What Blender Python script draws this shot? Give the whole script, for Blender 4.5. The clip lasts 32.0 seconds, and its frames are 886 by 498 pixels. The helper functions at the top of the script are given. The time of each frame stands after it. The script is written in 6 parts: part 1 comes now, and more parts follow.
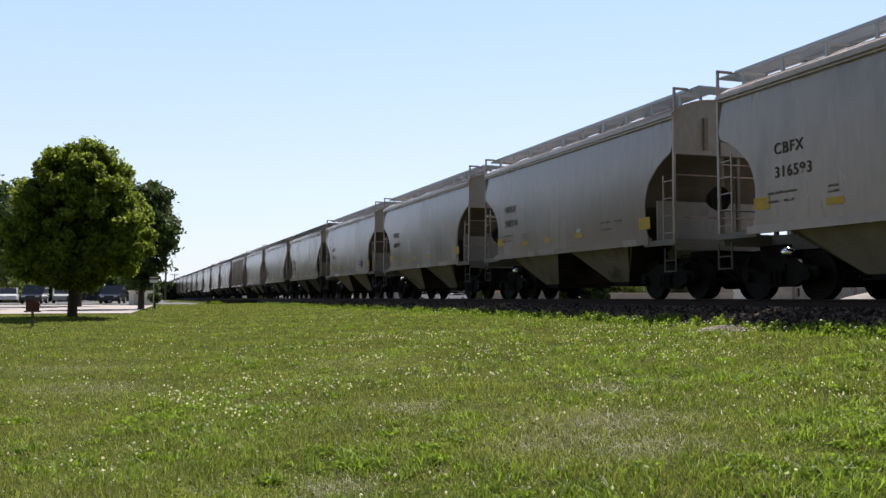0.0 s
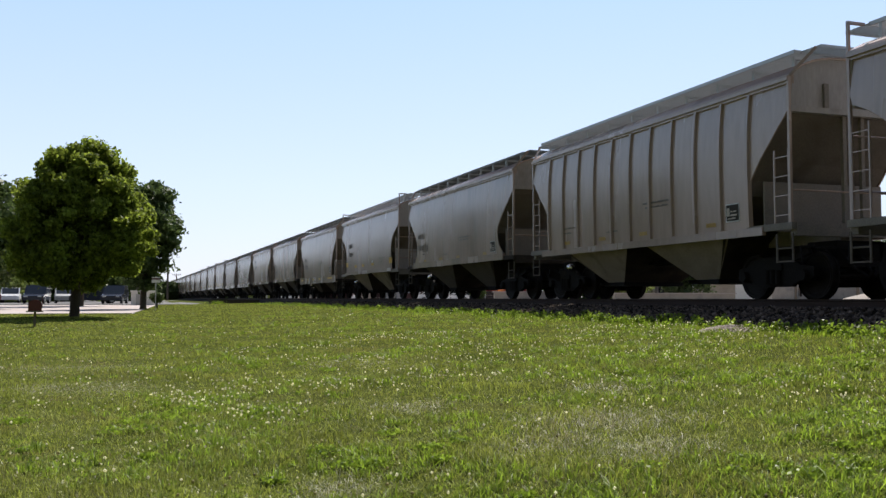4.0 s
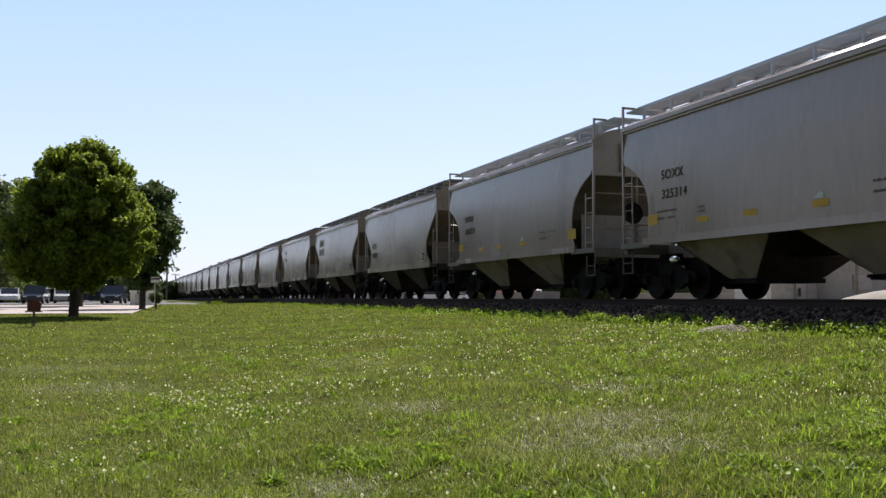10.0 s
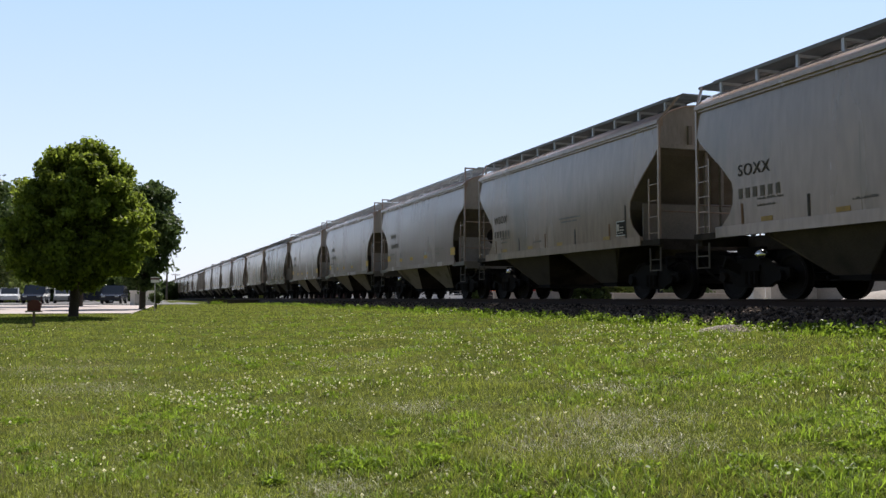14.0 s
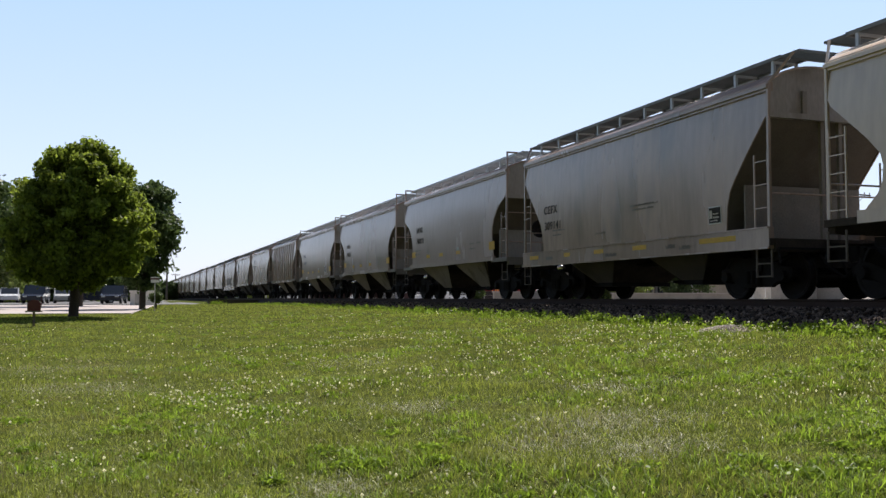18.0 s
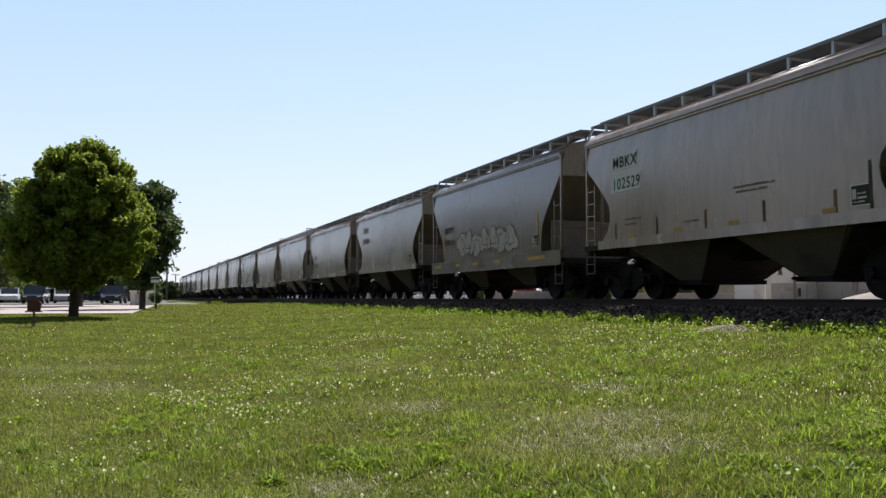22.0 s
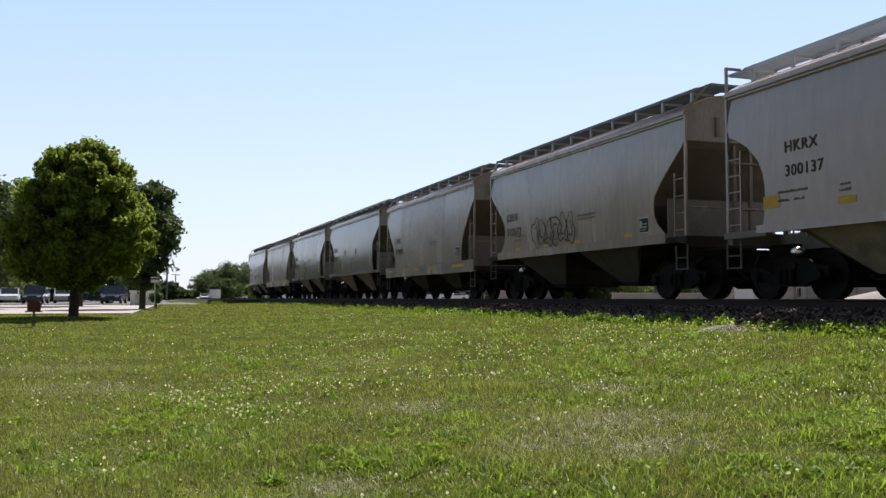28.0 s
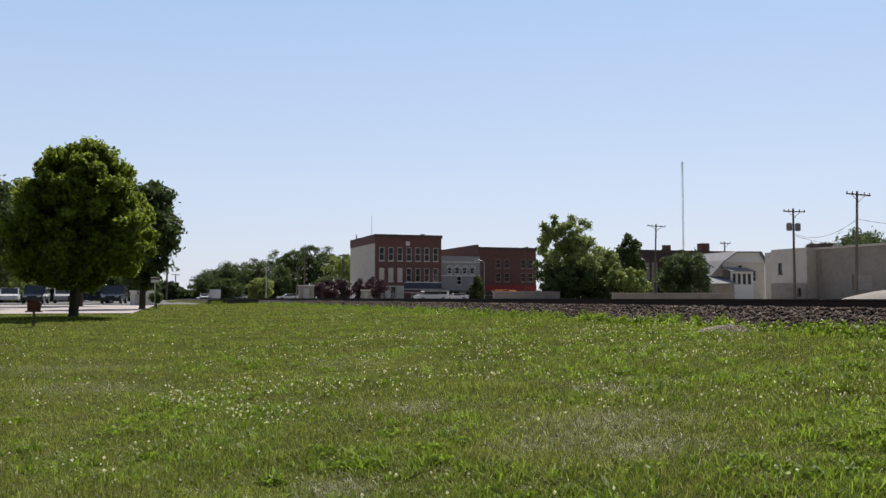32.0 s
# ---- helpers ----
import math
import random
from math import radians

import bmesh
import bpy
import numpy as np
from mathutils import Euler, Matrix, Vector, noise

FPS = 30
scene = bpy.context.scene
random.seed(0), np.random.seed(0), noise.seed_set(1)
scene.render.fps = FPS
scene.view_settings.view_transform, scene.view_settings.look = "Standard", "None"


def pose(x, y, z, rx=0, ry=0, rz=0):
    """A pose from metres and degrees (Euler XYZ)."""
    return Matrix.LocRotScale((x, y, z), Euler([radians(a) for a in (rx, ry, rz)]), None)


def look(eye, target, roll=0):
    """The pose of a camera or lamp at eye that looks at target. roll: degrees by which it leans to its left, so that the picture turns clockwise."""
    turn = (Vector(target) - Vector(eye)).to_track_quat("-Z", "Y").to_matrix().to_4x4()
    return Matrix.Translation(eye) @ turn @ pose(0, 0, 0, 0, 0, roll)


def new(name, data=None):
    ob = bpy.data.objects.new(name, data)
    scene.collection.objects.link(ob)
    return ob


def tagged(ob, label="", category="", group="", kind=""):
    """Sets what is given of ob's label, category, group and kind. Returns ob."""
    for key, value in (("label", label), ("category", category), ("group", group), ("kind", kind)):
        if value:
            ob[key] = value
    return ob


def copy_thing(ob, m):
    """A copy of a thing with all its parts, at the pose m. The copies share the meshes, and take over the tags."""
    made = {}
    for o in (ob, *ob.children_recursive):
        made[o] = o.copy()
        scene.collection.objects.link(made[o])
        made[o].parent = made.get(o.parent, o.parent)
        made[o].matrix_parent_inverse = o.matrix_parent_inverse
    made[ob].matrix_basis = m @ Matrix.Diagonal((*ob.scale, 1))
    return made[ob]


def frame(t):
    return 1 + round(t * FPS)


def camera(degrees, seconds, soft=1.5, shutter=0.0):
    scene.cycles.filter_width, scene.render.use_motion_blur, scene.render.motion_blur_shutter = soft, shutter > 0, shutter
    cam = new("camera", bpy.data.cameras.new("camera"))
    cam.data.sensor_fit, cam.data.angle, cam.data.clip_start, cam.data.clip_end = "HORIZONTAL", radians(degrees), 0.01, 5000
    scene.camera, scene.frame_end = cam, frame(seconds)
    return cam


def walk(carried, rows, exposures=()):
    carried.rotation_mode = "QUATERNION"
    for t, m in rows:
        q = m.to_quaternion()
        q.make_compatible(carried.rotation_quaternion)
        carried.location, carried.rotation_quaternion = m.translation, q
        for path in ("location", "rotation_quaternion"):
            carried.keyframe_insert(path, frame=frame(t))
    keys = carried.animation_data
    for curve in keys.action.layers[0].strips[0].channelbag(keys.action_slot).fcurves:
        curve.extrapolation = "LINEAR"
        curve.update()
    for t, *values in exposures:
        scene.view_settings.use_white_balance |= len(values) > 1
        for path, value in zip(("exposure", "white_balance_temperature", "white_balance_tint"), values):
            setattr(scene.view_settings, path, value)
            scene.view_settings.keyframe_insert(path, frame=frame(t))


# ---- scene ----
# x: away from the camera towards and past the track, y: along the track, z: up; rail top is z = 0
cam = camera(51.65, 32.0, soft=1.45)
YAW, TILT = -19.16, 93.07
EYE = (0.0, 0.0, 0.02)
walk(cam, [(0.0, pose(*EYE, TILT, 0, YAW - 0.07)), (1.5, pose(*EYE, TILT, 0, YAW - 0.06)),
           (3.0, pose(*EYE, TILT, 0, YAW - 0.05)), (4.5, pose(*EYE, TILT, 0, YAW + 0.08)),
           (6.0, pose(*EYE, TILT, 0, YAW)), (18.0, pose(*EYE, TILT, 0, YAW)), (32.0, pose(*EYE, TILT, 0, YAW))],
     exposures=[(0.0, 0.52, 6500, 14), (15.0, 0.52, 6500, 14), (30.2, 0.52, 6500, 14), (31.0, 0.47, 6500, 14), (31.5, 0.38, 6500, 14), (32.0, 0.17, 6500, 14)])

# ---- light ----
SUN = Vector((0.50, 0.72, 1.0)).normalized()
world = bpy.data.worlds.new("sky")
scene.world = world
world.use_nodes = True
wn = world.node_tree
sky = wn.nodes.new("ShaderNodeTexSky")
sky.sky_type = "NISHITA"
sky.sun_disc = False
sky.sun_elevation = math.asin(SUN.z)
sky.sun_rotation = math.atan2(SUN.x, SUN.y)
sky.air_density, sky.dust_density, sky.ozone_density = 1.0, 0.6, 1.5
wn.nodes["Background"].inputs["Strength"].default_value = 0.085
geo = wn.nodes.new("ShaderNodeTexCoord")
sep = wn.nodes.new("ShaderNodeSeparateXYZ")
ramp = wn.nodes.new("ShaderNodeValToRGB")
wn.links.new(geo.outputs["Generated"], sep.inputs[0])
wn.links.new(sep.outputs["Z"], ramp.inputs["Fac"])
stops = ramp.color_ramp.elements
stops[0].position, stops[0].color = 0.0, (7.1, 7.8, 9.3, 1)
stops[1].position, stops[1].color = 1.0, (0.9, 1.3, 2.2, 1)
for at, c in ((0.12, (6.4, 7.7, 9.6, 1)), (0.32, (4.6, 6.7, 9.6, 1)), (0.6, (1.9, 2.7, 4.3, 1))):
    stops.new(at).color = c
mixed = wn.nodes.new("ShaderNodeMix")
mixed.data_type = "RGBA"
mixed.inputs["Factor"].default_value = 0.75
wn.links.new(sky.outputs["Color"], mixed.inputs["A"])
wn.links.new(ramp.outputs["Color"], mixed.inputs["B"])
# sky dimmed and warmed away from the sun, to keep shaded sides dark
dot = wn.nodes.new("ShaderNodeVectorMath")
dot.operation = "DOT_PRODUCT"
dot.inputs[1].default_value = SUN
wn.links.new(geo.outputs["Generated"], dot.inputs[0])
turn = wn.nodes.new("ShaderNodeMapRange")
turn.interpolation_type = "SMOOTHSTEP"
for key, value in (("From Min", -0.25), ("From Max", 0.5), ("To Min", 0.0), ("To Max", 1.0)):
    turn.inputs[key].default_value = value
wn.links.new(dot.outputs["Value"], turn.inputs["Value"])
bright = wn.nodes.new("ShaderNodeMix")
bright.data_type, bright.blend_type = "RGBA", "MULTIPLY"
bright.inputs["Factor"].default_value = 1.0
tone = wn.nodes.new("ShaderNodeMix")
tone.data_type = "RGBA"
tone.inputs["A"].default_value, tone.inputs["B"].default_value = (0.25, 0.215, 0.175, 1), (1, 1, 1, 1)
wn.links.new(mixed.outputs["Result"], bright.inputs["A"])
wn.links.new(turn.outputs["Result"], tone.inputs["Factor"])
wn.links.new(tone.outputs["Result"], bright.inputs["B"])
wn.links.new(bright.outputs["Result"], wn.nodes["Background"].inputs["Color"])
sun_data = bpy.data.lights.new("sun", "SUN")
sun_data.energy, sun_data.angle, sun_data.color = 4.6, radians(0.53), (1.0, 0.96, 0.88)
sun = new("sun", sun_data)
sun.matrix_basis = look(SUN * 50, (0, 0, 0))


# ---- materials ----
def mat(name, color, rough=0.7, metal=0.0, var=0.25, scale=6.0, fine=60.0, bump=0.2, stretch=(1, 1, 1), dirt=None, dirt_at=0.55,
        dirt_scale=1.2, rand=0.0, spec=0.5, trans=0.0, dirt_stretch=(1, 1, 1), island=0.0, sub=None):
    """A procedural surface: base colour varied at two scales, with patches of dirt and a fine relief."""
    m = bpy.data.materials.new(name)
    m.use_nodes = True
    nt = m.node_tree
    b = nt.nodes["Principled BSDF"]
    N, L = nt.nodes.new, nt.links.new
    co, info = N("ShaderNodeTexCoord"), N("ShaderNodeObjectInfo")

    def mapped(k):
        mp = N("ShaderNodeMapping")
        mp.inputs["Scale"].default_value = k
        away = N("ShaderNodeVectorMath")
        away.operation = "MULTIPLY_ADD"
        away.inputs[1].default_value = (0, 60, 9)
        L(info.outputs["Random"], away.inputs[0])
        L(co.outputs["Object"], away.inputs[2])
        L(away.outputs["Vector"], mp.inputs["Vector"])
        return mp.outputs["Vector"]

    def noise_tex(vec, sc, detail=5):
        n = N("ShaderNodeTexNoise")
        n.inputs["Scale"].default_value, n.inputs["Detail"].default_value = sc, detail
        L(vec, n.inputs["Vector"])
        return n.outputs["Fac"]

    v = mapped(stretch)
    big, small = noise_tex(v, scale), noise_tex(v, fine)
    hsv = N("ShaderNodeHueSaturation")
    hsv.inputs["Color"].default_value = (*color, 1)
    mix = N("ShaderNodeMath")
    mix.operation = "ADD"
    L(big, mix.inputs[0])
    L(small, mix.inputs[1])
    val = N("ShaderNodeMapRange")
    val.inputs["From Min"].default_value, val.inputs["From Max"].default_value = 0.6, 1.4
    val.inputs["To Min"].default_value, val.inputs["To Max"].default_value = 1 - var, 1 + var
    L(mix.outputs[0], val.inputs["Value"])
    value = val.outputs[0]
    for amount, node, sock in ((rand, "ShaderNodeObjectInfo", "Random"), (island, "ShaderNodeNewGeometry", "Random Per Island")):
        if amount:
            src = N(node)
            r = N("ShaderNodeMapRange")
            r.inputs["To Min"].default_value, r.inputs["To Max"].default_value = 1 - amount, 1 + amount
            L(src.outputs[sock], r.inputs["Value"])
            mul = N("ShaderNodeMath")
            mul.operation = "MULTIPLY"
            L(value, mul.inputs[0])
            L(r.outputs[0], mul.inputs[1])
            value = mul.outputs[0]
    L(value, hsv.inputs["Value"])
    col = hsv.outputs["Color"]
    if dirt:
        d = noise_tex(mapped(dirt_stretch), dirt_scale, 8)
        ramp = N("ShaderNodeMapRange")
        ramp.inputs["From Min"].default_value, ramp.inputs["From Max"].default_value = dirt_at, dirt_at + 0.18
        L(d, ramp.inputs["Value"])
        mx = N("ShaderNodeMix")
        mx.data_type = "RGBA"
        L(ramp.outputs[0], mx.inputs["Factor"])
        L(col, mx.inputs["A"])
        mx.inputs["B"].default_value = (*dirt, 1)
        col = mx.outputs["Result"]
    L(col, b.inputs["Base Color"])
    rr = N("ShaderNodeMapRange")
    rr.inputs["To Min"].default_value, rr.inputs["To Max"].default_value = max(0.02, rough - 0.12), min(1, rough + 0.12)
    L(big, rr.inputs["Value"])
    L(rr.outputs[0], b.inputs["Roughness"])
    b.inputs["Metallic"].default_value = metal
    b.inputs["Specular IOR Level"].default_value = spec
    if trans:
        tr = N("ShaderNodeBsdfTranslucent")
        L(col, tr.inputs["Color"])
        ms = N("ShaderNodeMixShader")
        ms.inputs["Fac"].default_value = trans
        L(b.outputs[0], ms.inputs[1])
        L(tr.outputs[0], ms.inputs[2])
        L(ms.outputs[0], nt.nodes["Material Output"].inputs["Surface"])
    if bump:
        bp = N("ShaderNodeBump")
        bp.inputs["Strength"].default_value, bp.inputs["Distance"].default_value = bump, 0.02
        L(small, bp.inputs["Height"])
        L(bp.outputs[0], b.inputs["Normal"])
    return m


def car_paint(name, color, dust=(0.20, 0.16, 0.12), dust_at=0.56, streak=0.2, rough=0.25, spec=0.9):
    return mat(name, color, rough=rough, var=streak, scale=0.8, fine=7, bump=0.03, stretch=(1, 1, 0.22), dirt=dust, dirt_at=dust_at,
               dirt_scale=0.9, dirt_stretch=(1, 1, 0.35), rand=0.09, spec=spec)


M = dict(
    paint_grey=car_paint("hopper_paint_grey", (0.37, 0.273, 0.235), dust=(0.24, 0.185, 0.14), dust_at=0.585, streak=0.15),
    paint_white=car_paint("hopper_paint_pale", (0.375, 0.275, 0.222), dust=(0.24, 0.185, 0.14), dust_at=0.575, streak=0.16),
    paint_cream=car_paint("hopper_paint_cream", (0.58, 0.445, 0.335), dust=(0.36, 0.30, 0.24), dust_at=0.58, streak=0.14),
    paint_beige=car_paint("hopper_paint_beige", (0.365, 0.262, 0.20), dust_at=0.55, streak=0.25),
    paint_tan=car_paint("hopper_paint_tan", (0.205, 0.143, 0.107), dust_at=0.51, streak=0.30),
    paint_cool=car_paint("hopper_paint_cool_grey", (0.225, 0.194, 0.175), dust_at=0.64, streak=0.10, rough=0.17, spec=0.8),
    board_dark=mat("dark_grey_walkway", (0.17, 0.175, 0.178), rough=0.6, var=0.3, scale=3),
    # brown of the dusty slope sheets, dark enough to hold their shade too
    dust_and_shade=mat("dusty_shaded_brown", (0.13, 0.108, 0.085), rough=0.85, var=0.3, scale=1.5, fine=30, dirt=(0.10, 0.08, 0.06), dirt_at=0.5),
    end_pale=mat("pale_end_paint", (0.205, 0.175, 0.145), rough=0.7, var=0.3, scale=1.5, fine=30, dirt=(0.2, 0.16, 0.12), dirt_at=0.55),
    # end paints: body paint toned neutral to offset the light on that face
    end_paint=mat("neutral_end_paint", (0.31, 0.285, 0.262), rough=0.5, var=0.2, scale=1.2, fine=20, stretch=(1, 1, 0.3), dirt=(0.2, 0.17, 0.14), dirt_at=0.58),
    end_paint_dusty=mat("dusty_end_sheet_paint", (0.285, 0.25, 0.215), rough=0.6, var=0.25, scale=1.2, fine=20, stretch=(1, 1, 0.3), dirt=(0.17, 0.135, 0.105), dirt_at=0.55),
    # darker brown bays of the older and deep-sill cars
    bay_dark=mat("dark_bay_paint", (0.085, 0.068, 0.053), rough=0.8, var=0.35, scale=1.5, fine=30, dirt=(0.05, 0.04, 0.032), dirt_at=0.52),
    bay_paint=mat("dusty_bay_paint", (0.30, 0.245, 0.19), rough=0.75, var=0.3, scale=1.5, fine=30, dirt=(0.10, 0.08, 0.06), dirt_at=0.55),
    # dark brown for grime and for the shade on bay end faces
    grime_and_shade=mat("grimy_shade_brown", (0.055, 0.043, 0.034), rough=0.9, var=0.4, scale=3, fine=30, dirt=(0.022, 0.018, 0.015), dirt_at=0.5, spec=0.12),
    steel=mat("grimy_steel", (0.014, 0.012, 0.011), rough=0.8, var=0.3, scale=4, fine=40, dirt=(0.03, 0.022, 0.016), dirt_at=0.58, spec=0.12),
    wheel=mat("wheel_steel", (0.016, 0.013, 0.012), rough=0.7, metal=0.2, var=0.3, scale=5, spec=0.15),
    chrome=mat("glint_steel", (0.75, 0.74, 0.72), rough=0.16, metal=1.0, var=0.05, bump=0),
    galv=mat("galvanised_grating", (0.46, 0.48, 0.50), rough=0.5, metal=0.4, var=0.15),
    yellow=mat("yellow_marking", (0.62, 0.36, 0.03), rough=0.6, var=0.2, scale=8),
    black=mat("black_lettering", (0.055, 0.047, 0.042), rough=0.8, var=0.4, spec=0.15),
    worn=mat("worn_black_lettering", (0.085, 0.072, 0.06), rough=0.8, var=0.5, scale=6, spec=0.15),
    faded=mat("faded_lettering", (0.17, 0.145, 0.12), rough=0.8, var=0.3, scale=5, spec=0.15),
    white=mat("white_marking", (0.72, 0.72, 0.70), spec=0.1, rough=0.8, var=0.1),
    spray=mat("pale_spray_paint", (0.60, 0.53, 0.47), spec=0.1, rough=0.8, var=0.25, scale=3),
    ochre=mat("dusty_ochre_marking", (0.42, 0.26, 0.07), rough=0.7, var=0.35, scale=6),
    pink=mat("faded_red_marking", (0.36, 0.23, 0.17), rough=0.7, var=0.2),
    rust_thin=mat("thin_rust_run", (0.24, 0.175, 0.115), rough=0.9, var=0.3, scale=3),
    touch_up=mat("touched_up_paint", (0.345, 0.25, 0.192), rough=0.27, var=0.14, scale=1.5, fine=9, bump=0.02),
    rust=mat("rust_streak", (0.20, 0.10, 0.045), rough=0.9, var=0.4, scale=3),
    rail=mat("rail_steel", (0.05, 0.03, 0.022), rough=0.85, metal=0.0, var=0.3, scale=3),
    railtop=mat("polished_rail_head", (0.55, 0.54, 0.52), rough=0.25, metal=1.0, var=0.1),
    tie=mat("creosoted_tie", (0.07, 0.055, 0.045), rough=0.9, var=0.4, scale=5, stretch=(0.3, 3, 3), rand=0.3),
    stone=mat("ballast_stone", (0.118, 0.09, 0.07), rough=0.95, var=0.5, scale=8, island=0.95, spec=0.08),
    ballast=mat("ballast_bed", (0.030, 0.024, 0.020), rough=0.95, var=0.6, scale=9, fine=35, bump=1.0, spec=0.1),
    soil=mat("lawn_ground", (0.075, 0.09, 0.024), rough=1.0, spec=0.0, var=0.4, scale=0.7, fine=25, bump=0.8, dirt=(0.085, 0.075, 0.032), dirt_at=0.58, dirt_scale=0.9),
    gravel_dull=mat("dull_gravel", (0.36, 0.31, 0.26), rough=0.95, var=0.6, scale=9, fine=45, bump=1.0, spec=0.1),
    gravel_pale=mat("pale_gravel", (0.30, 0.26, 0.22), rough=0.95, var=0.3, scale=5, fine=50, bump=0.6),
    concrete=mat("pale_concrete", (0.46, 0.395, 0.365), rough=0.9, var=0.2, scale=0.8, fine=12, dirt=(0.33, 0.27, 0.225), dirt_at=0.55, dirt_scale=0.35),
    street=mat("dusty_street", (0.30, 0.275, 0.25), rough=0.9, var=0.25, scale=0.15, fine=3, dirt=(0.16, 0.16, 0.10), dirt_at=0.56, dirt_scale=0.08),
    asphalt=mat("worn_asphalt", (0.13, 0.125, 0.12), rough=0.9, var=0.25, scale=1, fine=30),
    bark=mat("tree_bark", (0.07, 0.055, 0.04), rough=0.95, var=0.4, scale=6, fine=30, bump=0.8, stretch=(3, 3, 0.6)),
    leaf=mat("maple_leaf", (0.205, 0.26, 0.036), rough=0.6, var=0.25, scale=1.2, fine=8, bump=0, island=0.5, trans=0.6, spec=0.2),
    leaf_dark=mat("dark_leaf", (0.09, 0.13, 0.04), rough=0.5, var=0.25, scale=1, fine=6, bump=0, island=0.35, trans=0.45, spec=0.2),
    leaf_far=mat("far_leaf", (0.09, 0.128, 0.043), rough=0.7, var=0.25, scale=0.6, fine=5, bump=0, island=0.35, trans=0.4),
    leaf_mid=mat("mid_green_leaf", (0.25, 0.31, 0.10), rough=0.6, var=0.25, scale=0.6, fine=5, bump=0, island=0.4, trans=0.5),
    leaf_light=mat("light_leaf", (0.29, 0.35, 0.085), rough=0.6, var=0.25, scale=0.6, fine=5, bump=0, island=0.3, trans=0.35),
    leaf_plum=mat("plum_leaf", (0.085, 0.045, 0.048), rough=0.6, var=0.25, scale=0.6, fine=5, bump=0, island=0.3, trans=0.25),
    grass=mat("grass_blade", (0.228, 0.262, 0.043), rough=0.6, var=0.4, scale=0.9, fine=3, bump=0, island=0.55, trans=0.5, dirt=(0.27, 0.25, 0.075), dirt_at=0.58, dirt_scale=0.5, spec=0.15),
    grass_near=mat("near_grass_blade", (0.29, 0.32, 0.075), rough=0.4, var=0.4, scale=1.5, fine=6, bump=0, island=0.95, trans=0.5, spec=0.45, dirt=(0.34, 0.32, 0.14), dirt_at=0.56, dirt_scale=1.5),
    grass_rich=mat("rich_grass", (0.21, 0.30, 0.03), rough=0.45, var=0.3, scale=1.2, fine=5, bump=0, island=0.6, trans=0.55, spec=0.2),
    straw=mat("dry_grass", (0.31, 0.275, 0.12), rough=0.7, var=0.35, scale=3, bump=0, island=0.5, trans=0.4, spec=0.2),
    pale_blade=mat("pale_dry_blade", (0.42, 0.41, 0.27), rough=0.5, var=0.3, scale=3, bump=0, island=0.7, trans=0.35, spec=0.5),
    clover=mat("clover_flower", (0.90, 0.87, 0.68), rough=0.9, var=0.08, scale=5, bump=0, island=0.25, trans=0.65, spec=0.1),
    brick=mat("red_brick", (0.17, 0.083, 0.07), rough=0.9, var=0.3, scale=1.2, fine=14, dirt=(0.14, 0.075, 0.065), dirt_at=0.56),
    brick_dark=mat("dark_brick", (0.11, 0.07, 0.06), rough=0.9, var=0.3, scale=1.2, fine=14),
    render_white=mat("whitewashed_wall", (0.66, 0.60, 0.52), rough=0.9, var=0.12, scale=0.7, fine=10, dirt=(0.48, 0.45, 0.40), dirt_at=0.58),
    grey_wall=mat("grey_painted_wall", (0.335, 0.33, 0.34), rough=0.85, var=0.15, scale=0.8, fine=9),
    block=mat("grey_block_wall", (0.36, 0.315, 0.265), rough=0.9, var=0.2, scale=0.8, fine=9, dirt=(0.26, 0.24, 0.22), dirt_at=0.55),
    shingle=mat("grey_shingle", (0.24, 0.24, 0.25), rough=0.9, var=0.25, scale=2, fine=20),
    trim=mat("white_trim", (0.74, 0.73, 0.70), rough=0.6, var=0.06),
    blue=mat("blue_sign_board", (0.055, 0.065, 0.11), rough=0.5, var=0.1),
    redpaint=mat("red_shopfront", (0.32, 0.035, 0.04), rough=0.6, var=0.15),
    glass=mat("dark_window_glass", (0.03, 0.035, 0.04), rough=0.06, var=0.1, bump=0, spec=0.8),
    wood=mat("weathered_pole", (0.17, 0.14, 0.11), rough=0.9, var=0.3, scale=3, stretch=(3, 3, 0.3)),
    metal=mat("grey_cabinet_metal", (0.45, 0.45, 0.44), rough=0.45, metal=0.5, var=0.1),
    dark=mat("dark_plastic", (0.02, 0.02, 0.022), rough=0.5, var=0.2),
    carwhite=mat("white_car_paint", (0.78, 0.78, 0.78), rough=0.25, var=0.04, bump=0),
    cardark=mat("dark_car_paint", (0.03, 0.035, 0.05), rough=0.2, var=0.1, bump=0),
    carred=mat("maroon_car_paint", (0.10, 0.02, 0.025), rough=0.2, var=0.1, bump=0),
    rubber=mat("tyre_rubber", (0.02, 0.02, 0.02), rough=0.9, var=0.2),
    orange=mat("orange_flower", (0.7, 0.25, 0.05), rough=0.8, var=0.3, island=0.3),
)


# ---- mesh helpers ----
def box(bm, x0, x1, y0, y1, z0, z1):
    v = [bm.verts.new(p) for p in ((x0, y0, z0), (x1, y0, z0), (x1, y1, z0), (x0, y1, z0), (x0, y0, z1), (x1, y0, z1), (x1, y1, z1), (x0, y1, z1))]
    for f in ((3, 2, 1, 0), (4, 5, 6, 7), (0, 1, 5, 4), (1, 2, 6, 5), (2, 3, 7, 6), (3, 0, 4, 7)):
        bm.faces.new([v[i] for i in f])


